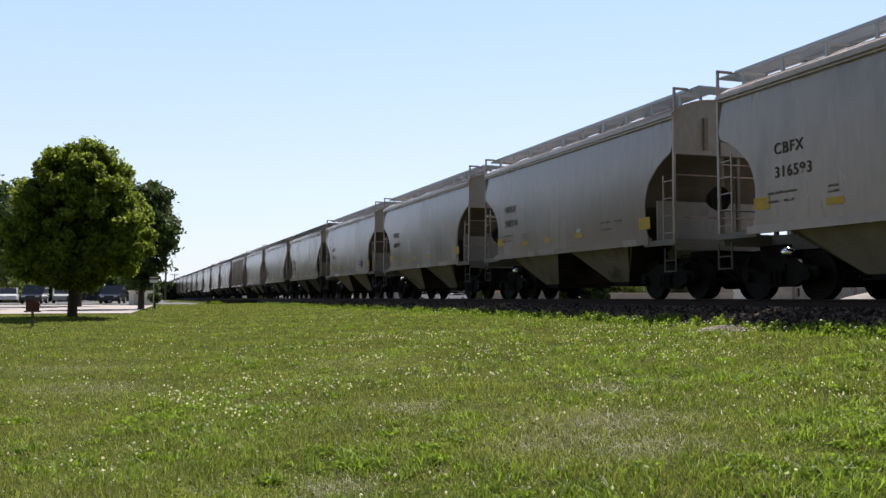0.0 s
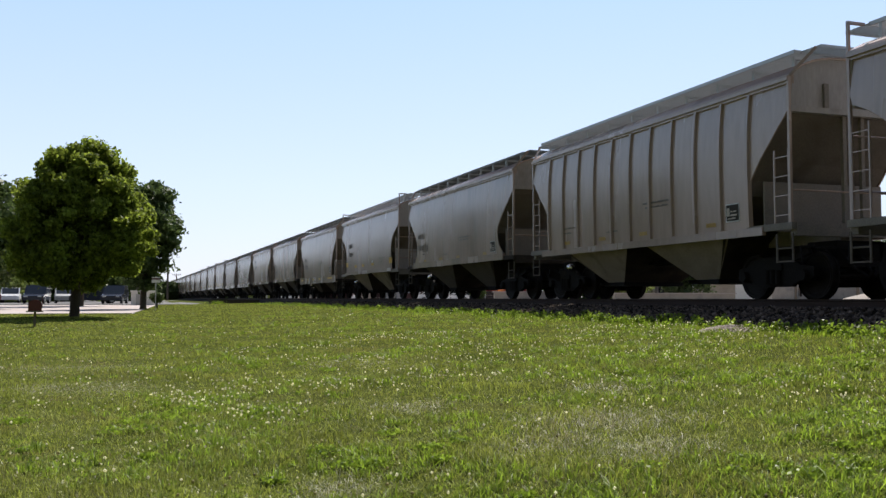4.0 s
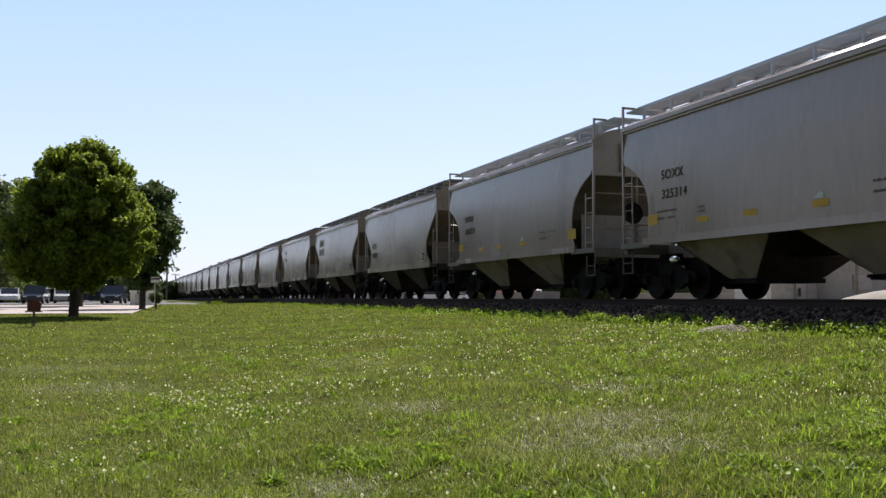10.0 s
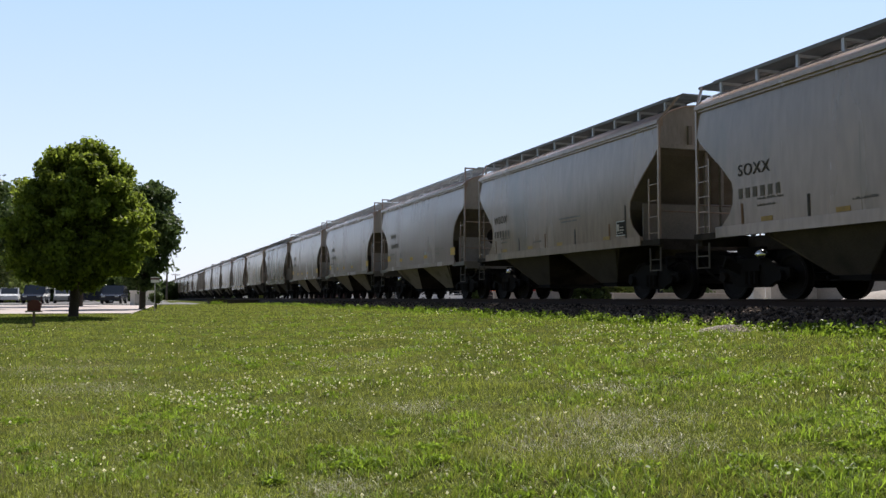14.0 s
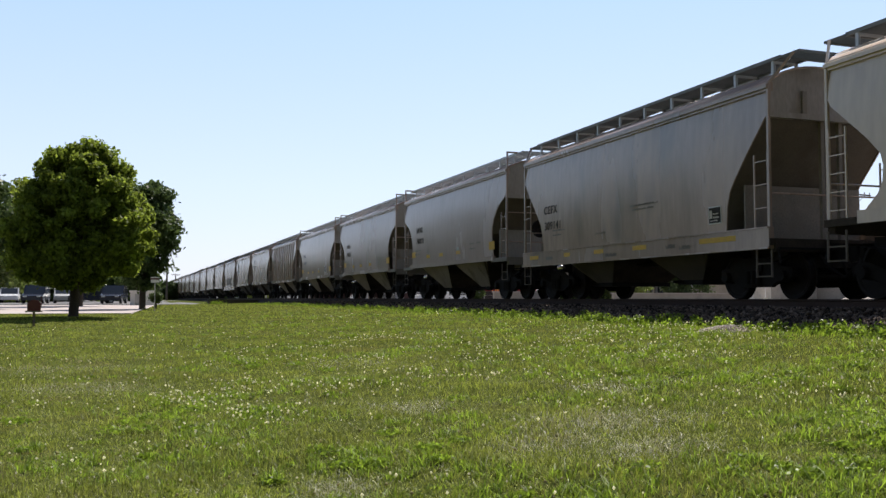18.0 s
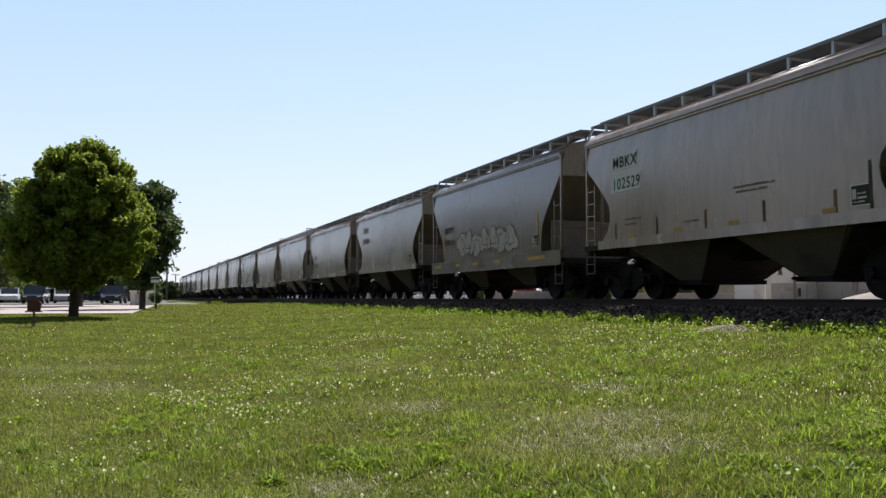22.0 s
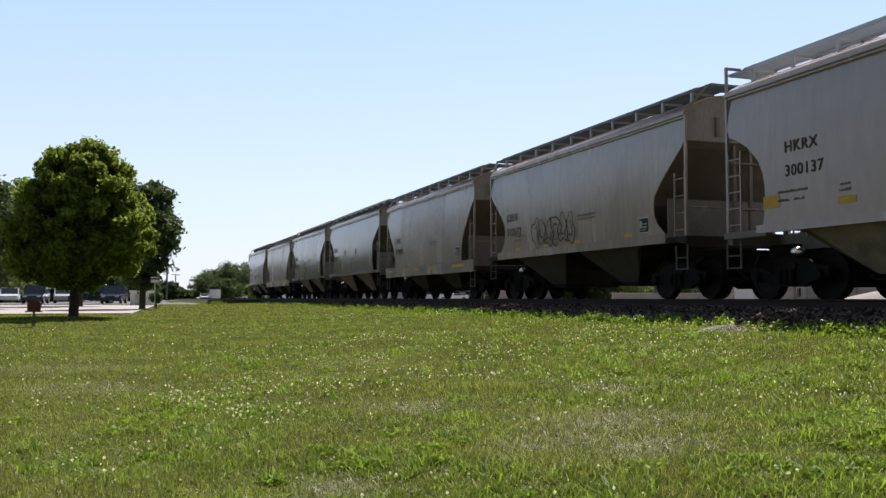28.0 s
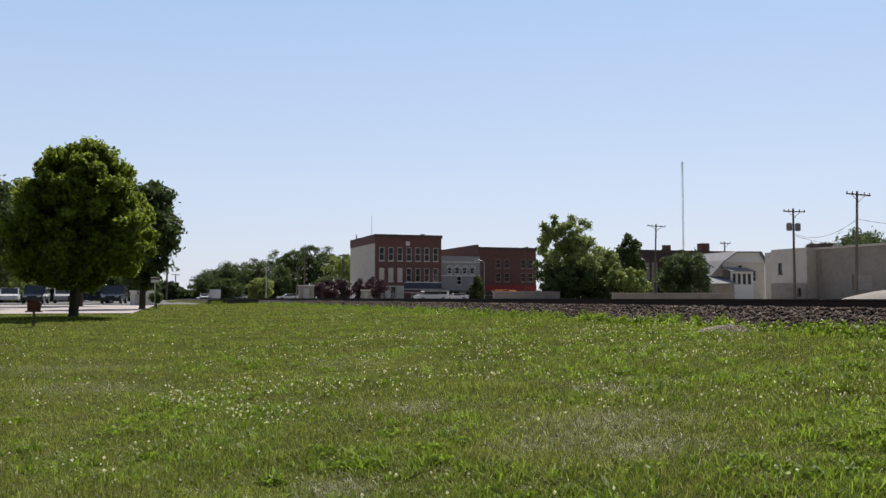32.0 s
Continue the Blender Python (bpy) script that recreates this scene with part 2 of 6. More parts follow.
def beam(bm, a, b, w, d=None, up=(0, 0, 1)):
    """A square bar from a to b."""
    a, b = Vector(a), Vector(b)
    d = d or w
    z = (b - a).normalized()
    x = Vector(up).cross(z)
    x = (Vector((1, 0, 0)) if x.length < 1e-4 else x).normalized()
    y = z.cross(x)
    ring = [x * (w / 2 * s) + y * (d / 2 * t) for s, t in ((-1, -1), (1, -1), (1, 1), (-1, 1))]
    p = [bm.verts.new(a + r) for r in ring] + [bm.verts.new(b + r) for r in ring]
    for f in ((3, 2, 1, 0), (4, 5, 6, 7), (0, 1, 5, 4), (1, 2, 6, 5), (2, 3, 7, 6), (3, 0, 4, 7)):
        bm.faces.new([p[i] for i in f])


def tube(bm, pts, radii, n=8):
    """A round bar through points with a radius at each."""
    rings = []
    for i, (p, r) in enumerate(zip(pts, radii)):
        a, b = Vector(pts[max(i - 1, 0)]), Vector(pts[min(i + 1, len(pts) - 1)])
        z = (b - a).normalized()
        x = Vector((0.3, 1, 0.1)).cross(z)
        x = (Vector((1, 0, 0)) if x.length < 1e-3 else x).normalized()
        y = z.cross(x)
        rings.append([bm.verts.new(Vector(p) + (x * math.cos(k * math.tau / n) + y * math.sin(k * math.tau / n)) * r) for k in range(n)])
    for a, b in zip(rings, rings[1:]):
        for k in range(n):
            bm.faces.new((a[k], a[(k + 1) % n], b[(k + 1) % n], b[k]))
    bm.faces.new(rings[0][::-1])
    bm.faces.new(rings[-1])


def prism(bm, outline, x0, x1):
    """A plate whose outline is given in y, z, between two values of x."""
    a = [bm.verts.new((x0, y, z)) for y, z in outline]
    b = [bm.verts.new((x1, y, z)) for y, z in outline]
    n = len(outline)
    bm.faces.new(a)
    bm.faces.new(b[::-1])
    for i in range(n):
        bm.faces.new((a[(i + 1) % n], a[i], b[i], b[(i + 1) % n]))


def sheet(bm, rows, shift):
    """A sheet through rows of points, given thickness by a shift."""
    shift = Vector(shift)
    o = [[bm.verts.new(p) for p in r] for r in rows]
    i = [[bm.verts.new(Vector(p) + shift) for p in r] for r in rows]
    m, n = len(rows), len(rows[0])
    for a in range(m - 1):
        for b in range(n - 1):
            bm.faces.new((o[a][b], o[a][b + 1], o[a + 1][b + 1], o[a + 1][b]))
            bm.faces.new((i[a][b], i[a + 1][b], i[a + 1][b + 1], i[a][b + 1]))
    for a in range(m - 1):
        bm.faces.new((o[a][0], o[a + 1][0], i[a + 1][0], i[a][0]))
        bm.faces.new((o[a][n - 1], i[a][n - 1], i[a + 1][n - 1], o[a + 1][n - 1]))
    for b in range(n - 1):
        bm.faces.new((o[0][b], i[0][b], i[0][b + 1], o[0][b + 1]))
        bm.faces.new((o[m - 1][b], o[m - 1][b + 1], i[m - 1][b + 1], i[m - 1][b]))


def finish(name, bm, material, smooth=False):
    bmesh.ops.recalc_face_normals(bm, faces=bm.faces)
    me = bpy.data.meshes.new(name)
    bm.to_mesh(me)
    bm.free()
    me.materials.append(material)
    if smooth:
        me.polygons.foreach_set("use_smooth", [True] * len(me.polygons))
    return me


def put(name, me, parent=None, m=None, label=""):
    ob = new(name, me)
    if parent:
        ob.parent = parent
    if m is not None:
        ob.matrix_basis = m
    return tagged(ob, label=label)


def part(name, bm, material, parent, label="", m=None, smooth=False):
    return put(name, finish(name, bm, material, smooth), parent, m, label)


def made(fn, *args, **kw):
    bm = bmesh.new()
    fn(bm, *args, **kw)
    return bm


def raw_mesh(name, verts, faces, material):
    """A mesh from arrays: verts n x 3, faces m x k."""
    verts, faces = np.asarray(verts, np.float32), np.asarray(faces, np.int32)
    me = bpy.data.meshes.new(name)
    k = faces.shape[1]
    me.vertices.add(len(verts))
    me.vertices.foreach_set("co", verts.ravel())
    me.loops.add(faces.size)
    me.loops.foreach_set("vertex_index", faces.ravel())
    me.polygons.add(len(faces))
    me.polygons.foreach_set("loop_start", np.arange(0, faces.size, k, dtype=np.int32))
    me.update(calc_edges=True)
    me.materials.append(material)
    return me


rng = np.random.default_rng(7)


# ---- ground ----
def smooth(a, b, v):
    t = np.clip((v - a) / (b - a), 0, 1)
    return t * t * (3 - 2 * t)


def lawn_z(x, y):
    """Height of the ground: a low lawn that rises to the foot of the track bed."""
    x, y = np.asarray(x, float), np.asarray(y, float)
    low = np.interp(y, [-50, 6, 25, 40, 75, 140], [-1.3, -1.22, -0.95, -0.76, -0.56, -0.5])
    side = np.interp(x, [1.0, 5.0, 8.5, 9.7], [0, 0.45, 0.88, 1.0])
    edge = np.where(x > 16, -0.6, np.interp(y, [8, 22, 40], [-0.48, -0.44, -0.42]))
    bumps = 0.018 * np.sin(x * 1.3 + 0.6 * np.sin(y * 0.7)) * np.sin(y * 0.9 + 1.1) + 0.01 * np.sin(3.1 * x + 2.3 * y)
    return low + (edge - low) * side + bumps


def grid_mesh(name, xs, ys, zf, material):
    X, Y = np.meshgrid(xs, ys, indexing="ij")
    verts = np.stack([X, Y, zf(X, Y)], -1).reshape(-1, 3)
    n, m = len(xs), len(ys)
    idx = np.arange(n * m).reshape(n, m)
    faces = np.stack([idx[:-1, :-1], idx[1:, :-1], idx[1:, 1:], idx[:-1, 1:]], -1).reshape(-1, 4)
    me = raw_mesh(name, verts, faces, material)
    me.polygons.foreach_set("use_smooth", [True] * len(me.polygons))
    return me


gx = np.concatenate([[-4000, -1500, -600, -250, -120, -60, -35], np.arange(-20, 20, 0.5), [24, 35, 60, 120, 250, 600, 1500, 4000]])
gy = np.concatenate([[-4000, -1000, -300, -100, -40, -15], np.arange(-5, 60, 0.5), [64, 70, 80, 95, 120, 160, 250, 500, 1500, 4800]])
ground = tagged(new("ground", grid_mesh("ground", gx, gy, lawn_z, M["soil"])), "mown green lawn with dry patches rising to the track", "lawn", kind="structure")

# ---- track bed ----
TRACK = 13.34


def bed_z(x, y):
    d = np.abs(x - TRACK)
    z = np.interp(d, [0, 1.75, 3.75, 4.6], [-0.19, -0.20, -0.46, -0.85])
    return z + 0.02 * np.sin(7 * x + 3 * np.sin(5 * y)) * np.sin(6 * y + x)


bx = TRACK + np.array([-4.6, -3.75, -3.4, -3.0, -2.6, -2.2, -1.75, -1.2, -0.6, 0, 0.6, 1.2, 1.75, 2.6, 3.75, 4.6])
by = np.concatenate([np.arange(-60, 0, 2), np.arange(0, 60, 0.4), np.arange(60, 200, 2), np.arange(200, 1300, 20)])
bed = tagged(new("track_bed", grid_mesh("track_bed", bx, by, bed_z, M["ballast"])), "bed of grey crushed stone under the railway track", "ballast", kind="structure")


def stones():
    """Loose crushed stones on the near shoulder of the bed."""
    n = 26000
    y = 3 + 60 * rng.random(n) ** 1.6
    x = TRACK - 1.2 - 2.75 * rng.random(n)
    s = rng.uniform(0.022, 0.055, n)
    c = np.stack([x, y, bed_z(x, y) + s * 0.3], -1)
    base = np.array([(1, 0, 0), (-1, 0, 0), (0, 1, 0), (0, -1, 0), (0, 0, 1), (0, 0, -1)], float)
    d = base[None] * rng.uniform(0.55, 1.25, (n, 6, 1)) * s[:, None, None] + rng.uniform(-0.3, 0.3, (n, 6, 3)) * s[:, None, None]
    a = rng.random(n) * math.tau
    ca, sa = np.cos(a)[:, None], np.sin(a)[:, None]
    d = np.stack([d[..., 0] * ca - d[..., 1] * sa, d[..., 0] * sa + d[..., 1] * ca, d[..., 2] * 0.8], -1)
    v = (c[:, None] + d).reshape(-1, 3)
    f = np.array([(0, 2, 4), (2, 1, 4), (1, 3, 4), (3, 0, 4), (2, 0, 5), (1, 2, 5), (3, 1, 5), (0, 3, 5)])
    faces = (np.arange(n)[:, None, None] * 6 + f[None]).reshape(-1, 3)
    return tagged(new("ballast_stones", raw_mesh("ballast_stones", v, faces, M["stone"])), "grey crushed stones along the shoulder of the track", "ballast", kind="stuff")


stones()

RAIL = [(-0.035, 0.0), (0.035, 0.0), (0.037, -0.03), (0.012, -0.045), (0.010, -0.145), (0.07, -0.165), (0.07, -0.178), (-0.07, -0.178), (-0.07, -0.165),
        (-0.010, -0.145), (-0.012, -0.045), (-0.037, -0.03)]
track = tagged(new("railway_track"), "straight single railway track with brown rails on timber ties", "railway track", kind="structure")


def rail_part(x):
    bm = bmesh.new()
    a = [bm.verts.new((x + p, -60, z)) for p, z in RAIL]
    b = [bm.verts.new((x + p, 1300, z)) for p, z in RAIL]
    n = len(RAIL)
    for i in range(n):
        f = bm.faces.new((a[i], b[i], b[(i + 1) % n], a[(i + 1) % n]))
        f.material_index = 1 if i == 0 else 0
    rail = part("rail", bm, M["rail"], track)
    rail.data.materials.append(M["railtop"])


rail_part(TRACK - 0.75)
rail_part(TRACK + 0.75)
tie_me = finish("tie", made(box, -1.3, 1.3, -0.115, 0.115, -0.2, 0.0), M["tie"])
for k in range(150):
    put("tie", tie_me, track, pose(TRACK + random.uniform(-0.03, 0.03), -3 + k * 0.52, -0.175, 0, 0, random.uniform(-1, 1)))


# ---- hopper cars ----
HALF = 5.74
STYLES = {
    # end edge of the side sheet: inset from the end at each height
    "smooth": dict(edge=[(1.40, 1.10), (1.60, 1.17), (1.9, 1.21), (2.2, 1.22), (2.45, 1.17), (2.7, 1.05), (2.9, 0.86), (3.05, 0.68), (3.2, 0.42), (3.33, 0.12), (3.5, 0.05), (3.8, 0.0), (4.26, 0.0)], sill=(1.16, 1.44), brace=False, roofz=4.62, endz=3.36, eave=4.26),
    "older": dict(edge=[(1.42, 0.78), (1.55, 0.92), (1.75, 1.16), (1.95, 1.27), (2.2, 1.30), (2.4, 1.25), (2.7, 0.97), (3.0, 0.62), (3.2, 0.38), (3.4, 0.14), (3.55, 0.04), (3.8, 0.0), (4.20, 0.0)], sill=(1.20, 1.50), brace=True, roofz=4.63, endz=3.60, eave=4.20),
    "deep": dict(board=0.60, edge=[(1.38, 1.36), (1.6, 1.34), (1.9, 1.30), (2.2, 1.20), (2.5, 0.98), (2.8, 0.72), (3.1, 0.46), (3.4, 0.20), (3.6, 0.04), (3.8, 0.0), (4.20, 0.0)], sill=(0.97, 1.40), brace=True, roofz=4.63, endz=3.60, eave=4.20),
    "ribbed": dict(board=0.52, edge=[(1.40, 1.18), (1.75, 1.20), (2.05, 1.21), (2.35, 1.12), (2.7, 0.86), (3.0, 0.56), (3.2, 0.38), (3.45, 0.14), (3.6, 0.02), (3.8, 0.0), (4.05, 0.0), (4.22, 0.0)], sill=(1.24, 1.40), brace=True, roofz=4.66, endz=3.60, eave=4.22),
    "modern": dict(edge=[(1.40, 1.22), (1.75, 1.27), (2.10, 1.30), (2.45, 1.31), (2.75, 1.22), (3.0, 0.97), (3.2, 0.66), (3.45, 0.30), (3.65, 0.05), (3.8, 0.0), (4.05, 0.0), (4.30, 0.0)], sill=(1.22, 1.44), brace=True, roofz=4.70, endz=3.64, eave=4.30),
}
PROFILE = [(z, 1.622 - 0.030 * ((z - 2.85) / 1.45) ** 2 - 0.085 * max(0.0, (z - 2.85) / 1.45) ** 2.2) for z in [1.40 + 0.13 * k for k in range(23)]]


def side_sheet(bm, st, s):
    rows = []
    ez, ei = zip(*st["edge"])
    pz, px = zip(*PROFILE)
    for z in sorted({*ez, *[p for p in pz if ez[0] < p < ez[-1]]}):
        L, x = HALF - float(np.interp(z, ez, ei)), float(np.interp(z, pz, px))
        rows.append([(s * x, -L + 2 * L * k / 8, z) for k in range(9)])
    sheet(bm, rows, (-s * 0.03, 0, 0))


def roof_sheet(bm, st):
    e, c = st["eave"], st["roofz"]
    rows = []
    for k in range(21):
        x = -1.60 + 3.2 * k / 20
        z = e + (c - e) * (1 - abs(x / 1.60) ** 3.4)
        rows.append([(x, -HALF, z), (x, 0, z), (x, HALF, z)])
    sheet(bm, rows, (0, 0, -0.04))


def wheel_bm():
    bm = bmesh.new()
    prof = [(0.46, -0.065), (0.46, 0.05), (0.49, 0.06), (0.49, 0.085), (0.41, 0.085), (0.37, 0.03), (0.15, 0.05), (0.13, 0.08), (0.02, 0.08)]
    prof = [(0.02, -0.09), (0.13, -0.09), (0.15, -0.03), (0.37, -0.045), (0.40, -0.065)] + prof
    n = 28
    rings = [[bm.verts.new((x, r * math.cos(k * math.tau / n), r * math.sin(k * math.tau / n))) for k in range(n)] for r, x in prof]
    for i, (a, b) in enumerate(zip(rings, rings[1:])):
        for k in range(n):
            f = bm.faces.new((a[k], a[(k + 1) % n], b[(k + 1) % n], b[k]))
            f.material_index = 0
    return bm


WHEEL = finish("wheel", wheel_bm(), M["wheel"])


def side_frame(bm):
    """Cast truck side frame with pedestal jaws, window and springs."""
    prism(bm, [(-1.12, 0.62), (-1.12, 0.44), (-0.98, 0.36), (-0.72, 0.36), (-0.45, 0.24), (0.45, 0.24), (0.72, 0.36), (0.98, 0.36), (1.12, 0.44), (1.12, 0.62),
               (0.75, 0.66), (0.45, 0.84), (-0.45, 0.84), (-0.75, 0.66)], -0.06, 0.06)
    for s in (-0.889, 0.889):
        tube(bm, [(-0.16, s, 0.46), (0.10, s, 0.46)], [0.11, 0.13], 12)
    for y in (-0.16, 0, 0.16):
        tube(bm, [(-0.10, y, 0.30), (-0.10, y, 0.58)], [0.065, 0.065], 8)
    box(bm, -0.10, 0.08, -0.26, 0.26, 0.57, 0.70)


FRAME = finish("side_frame", made(side_frame), M["steel"])
AXLE = finish("axle", made(tube, [(-0.98, 0, 0.46), (-0.4, 0, 0.46), (0.4, 0, 0.46), (0.98, 0, 0.46)], [0.075, 0.085, 0.085, 0.075], 10), M["wheel"])


def bolster(bm):
    box(bm, -1.05, 1.05, -0.2, 0.2, 0.45, 0.78)
    tube(bm, [(0, 0, 0.75), (0, 0, 0.95)], [0.22, 0.22], 12)
    for s in (-1, 1):
        beam(bm, (-0.8, s * 0.38, 0.42), (0.8, s * 0.38, 0.42), 0.12, 0.2)


BOLSTER = finish("truck", made(bolster), M["steel"])


def grating(bm, x0, x1, L, z, step=0.06, deep=0.014):
    """A walkway of bearing bars on edge with cross rods, between two side angles."""
    for x in (x0, x1):
        box(bm, x - 0.02, x + 0.02, -L, L, z - 0.05, z + 0.02)
    for k in range(1, 8):
        x = x0 + (x1 - x0) * k / 8
        box(bm, x - 0.004, x + 0.004, -L, L, z - deep / 2, z + deep / 2)
    n = int(L / step)
    for k in range(-n, n + 1):
        y = k * L / n
        box(bm, x0, x1, y - 0.005, y + 0.005, z - deep * 0.6, z + deep * 0.4)


def frustum(bm, top, bottom):
    (ax, ay, az), (bx_, by_, bz) = top, bottom
    a = [bm.verts.new((s * ax, t * ay, az)) for s, t in ((-1, -1), (1, -1), (1, 1), (-1, 1))]
    b = [bm.verts.new((s * bx_, t * by_, bz)) for s, t in ((-1, -1), (1, -1), (1, 1), (-1, 1))]
    bm.faces.new(a)
    bm.faces.new(b[::-1])
    for i in range(4):
        bm.faces.new((a[(i + 1) % 4], a[i], b[i], b[(i + 1) % 4]))


def bay_slope(bm, t):
    """Sloping sheet over one bay end, its shade put into the dark colour."""
    (ax, ay, az), (bx_, by_, bz) = (1.552, 1.80, 1.42), (0.842, 0.42, 0.44)
    q = [(-ax, t * ay, az), (ax, t * ay, az), (bx_, t * by_, bz), (-bx_, t * by_, bz)]
    off = Vector((0, t * 0.008, -0.004))
    a = [bm.verts.new(Vector(c) + off) for c in q]
    b = [bm.verts.new(Vector(c) + off * 3) for c in q]
    bm.faces.new(a)
    bm.faces.new(b[::-1])
    for i in range(4):
        bm.faces.new((a[i], b[i], b[(i + 1) % 4], a[(i + 1) % 4]))


def hatch(bm):
    box(bm, -0.45, 0.45, -0.8, 0.8, 0.0, 0.12)
    box(bm, -0.5, 0.5, -0.85, 0.85, 0.12, 0.17)
    for y in (-0.6, 0, 0.6):
        box(bm, -0.55, 0.55, y - 0.04, y + 0.04, 0.17, 0.21)


def end_ladder(bm, s, e, z0, z1, rungs, y0, y1):
    x = s * 1.585
    for y in (y0, y1):
        beam(bm, (x, e * y, z0), (x, e * y, z1), 0.028, 0.032)
    for k in range(rungs):
        z = z0 + 0.15 + (z1 - z0 - 0.3) * k / (rungs - 1)
        beam(bm, (x, e * y0, z), (x, e * y1, z), 0.02)


def coupler(bm, e):
    box(bm, -0.14, 0.14, *sorted((e * 5.6, e * 6.30)), 0.78, 1.0)
    prism(bm, [(e * 6.30, 0.70), (e * 6.50, 0.72), (e * 6.54, 1.02), (e * 6.30, 1.06)], -0.2, 0.2)
    tube(bm, [(-0.28, e * 6.1, 0.8), (-0.32, e * 6.4, 0.45), (-0.2, e * 6.5, 0.38)], [0.03, 0.03, 0.04], 6)


def end_platform(bm, e, zs):
    a, b = sorted((e * (HALF - 1.25), e * (HALF + 0.06)))
    for s in (-1, 1):
        box(bm, s * 1.58 - 0.05, s * 1.58 + 0.05, a, b, zs + 0.07, zs + 0.2)
    a2, b2 = sorted((e * (HALF - 0.10), e * (HALF + 0.08)))
    box(bm, -1.53, 1.53, a2, b2, zs - 0.05, zs + 0.2)
    box(bm, -0.35, 0.35, *sorted((e * (HALF - 2.2), e * (HALF - 0.1))), zs - 0.15, zs + 0.18)


def rigging(bm, e):
    """Levers, hoses and brackets that fill the space round the coupler."""
    r = random.Random(7 + e)
    box(bm, -0.55, 0.55, *sorted((e * 5.0, e * 5.75)), 0.62, 1.12)
    beam(bm, (-1.5, e * 5.86, 0.98), (1.5, e * 5.86, 0.98), 0.035)
    beam(bm, (-1.5, e * 5.86, 0.98), (-1.5, e * 5.9, 0.70), 0.035)
    for k in range(9):
        x, y, z = r.uniform(-1.3, 1.3), e * r.uniform(4.9, 5.8), r.uniform(0.55, 1.0)
        beam(bm, (x, y, z), (x + r.uniform(-0.4, 0.4), y + r.uniform(-0.5, 0.3) * e, z + r.uniform(-0.25, 0.3)), r.uniform(0.04, 0.12), r.uniform(0.04, 0.2))
    tube(bm, [(-0.45, e * 5.7, 0.95), (-0.5, e * 6.1, 0.60), (-0.42, e * 6.4, 0.42), (-0.3, e * 6.5, 0.6)], [0.03] * 4, 6)


def end_step(bm, e, s, zs):
    x = s * 1.58
    for y in (HALF - 0.42, HALF + 0.02):
        beam(bm, (x, e * y, zs - 0.55), (x, e * y, zs), 0.025, 0.04)
    for z in (zs - 0.53, zs - 0.28):
        beam(bm, (x, e * (HALF - 0.42), z), (x, e * (HALF + 0.02), z), 0.028)


def rib(bm, s):
    """Upright stiffener that follows the bulge of the side."""
    zs = [1.42 + 0.25 * k for k in range(12)]
    rows = [[(s * (bulge(z) + d), y, z) for y, d in ((-0.06, -0.02), (-0.04, 0.055), (0.04, 0.055), (0.06, -0.02))] for z in zs]
    sheet(bm, rows, (-s * 0.01, 0, 0))


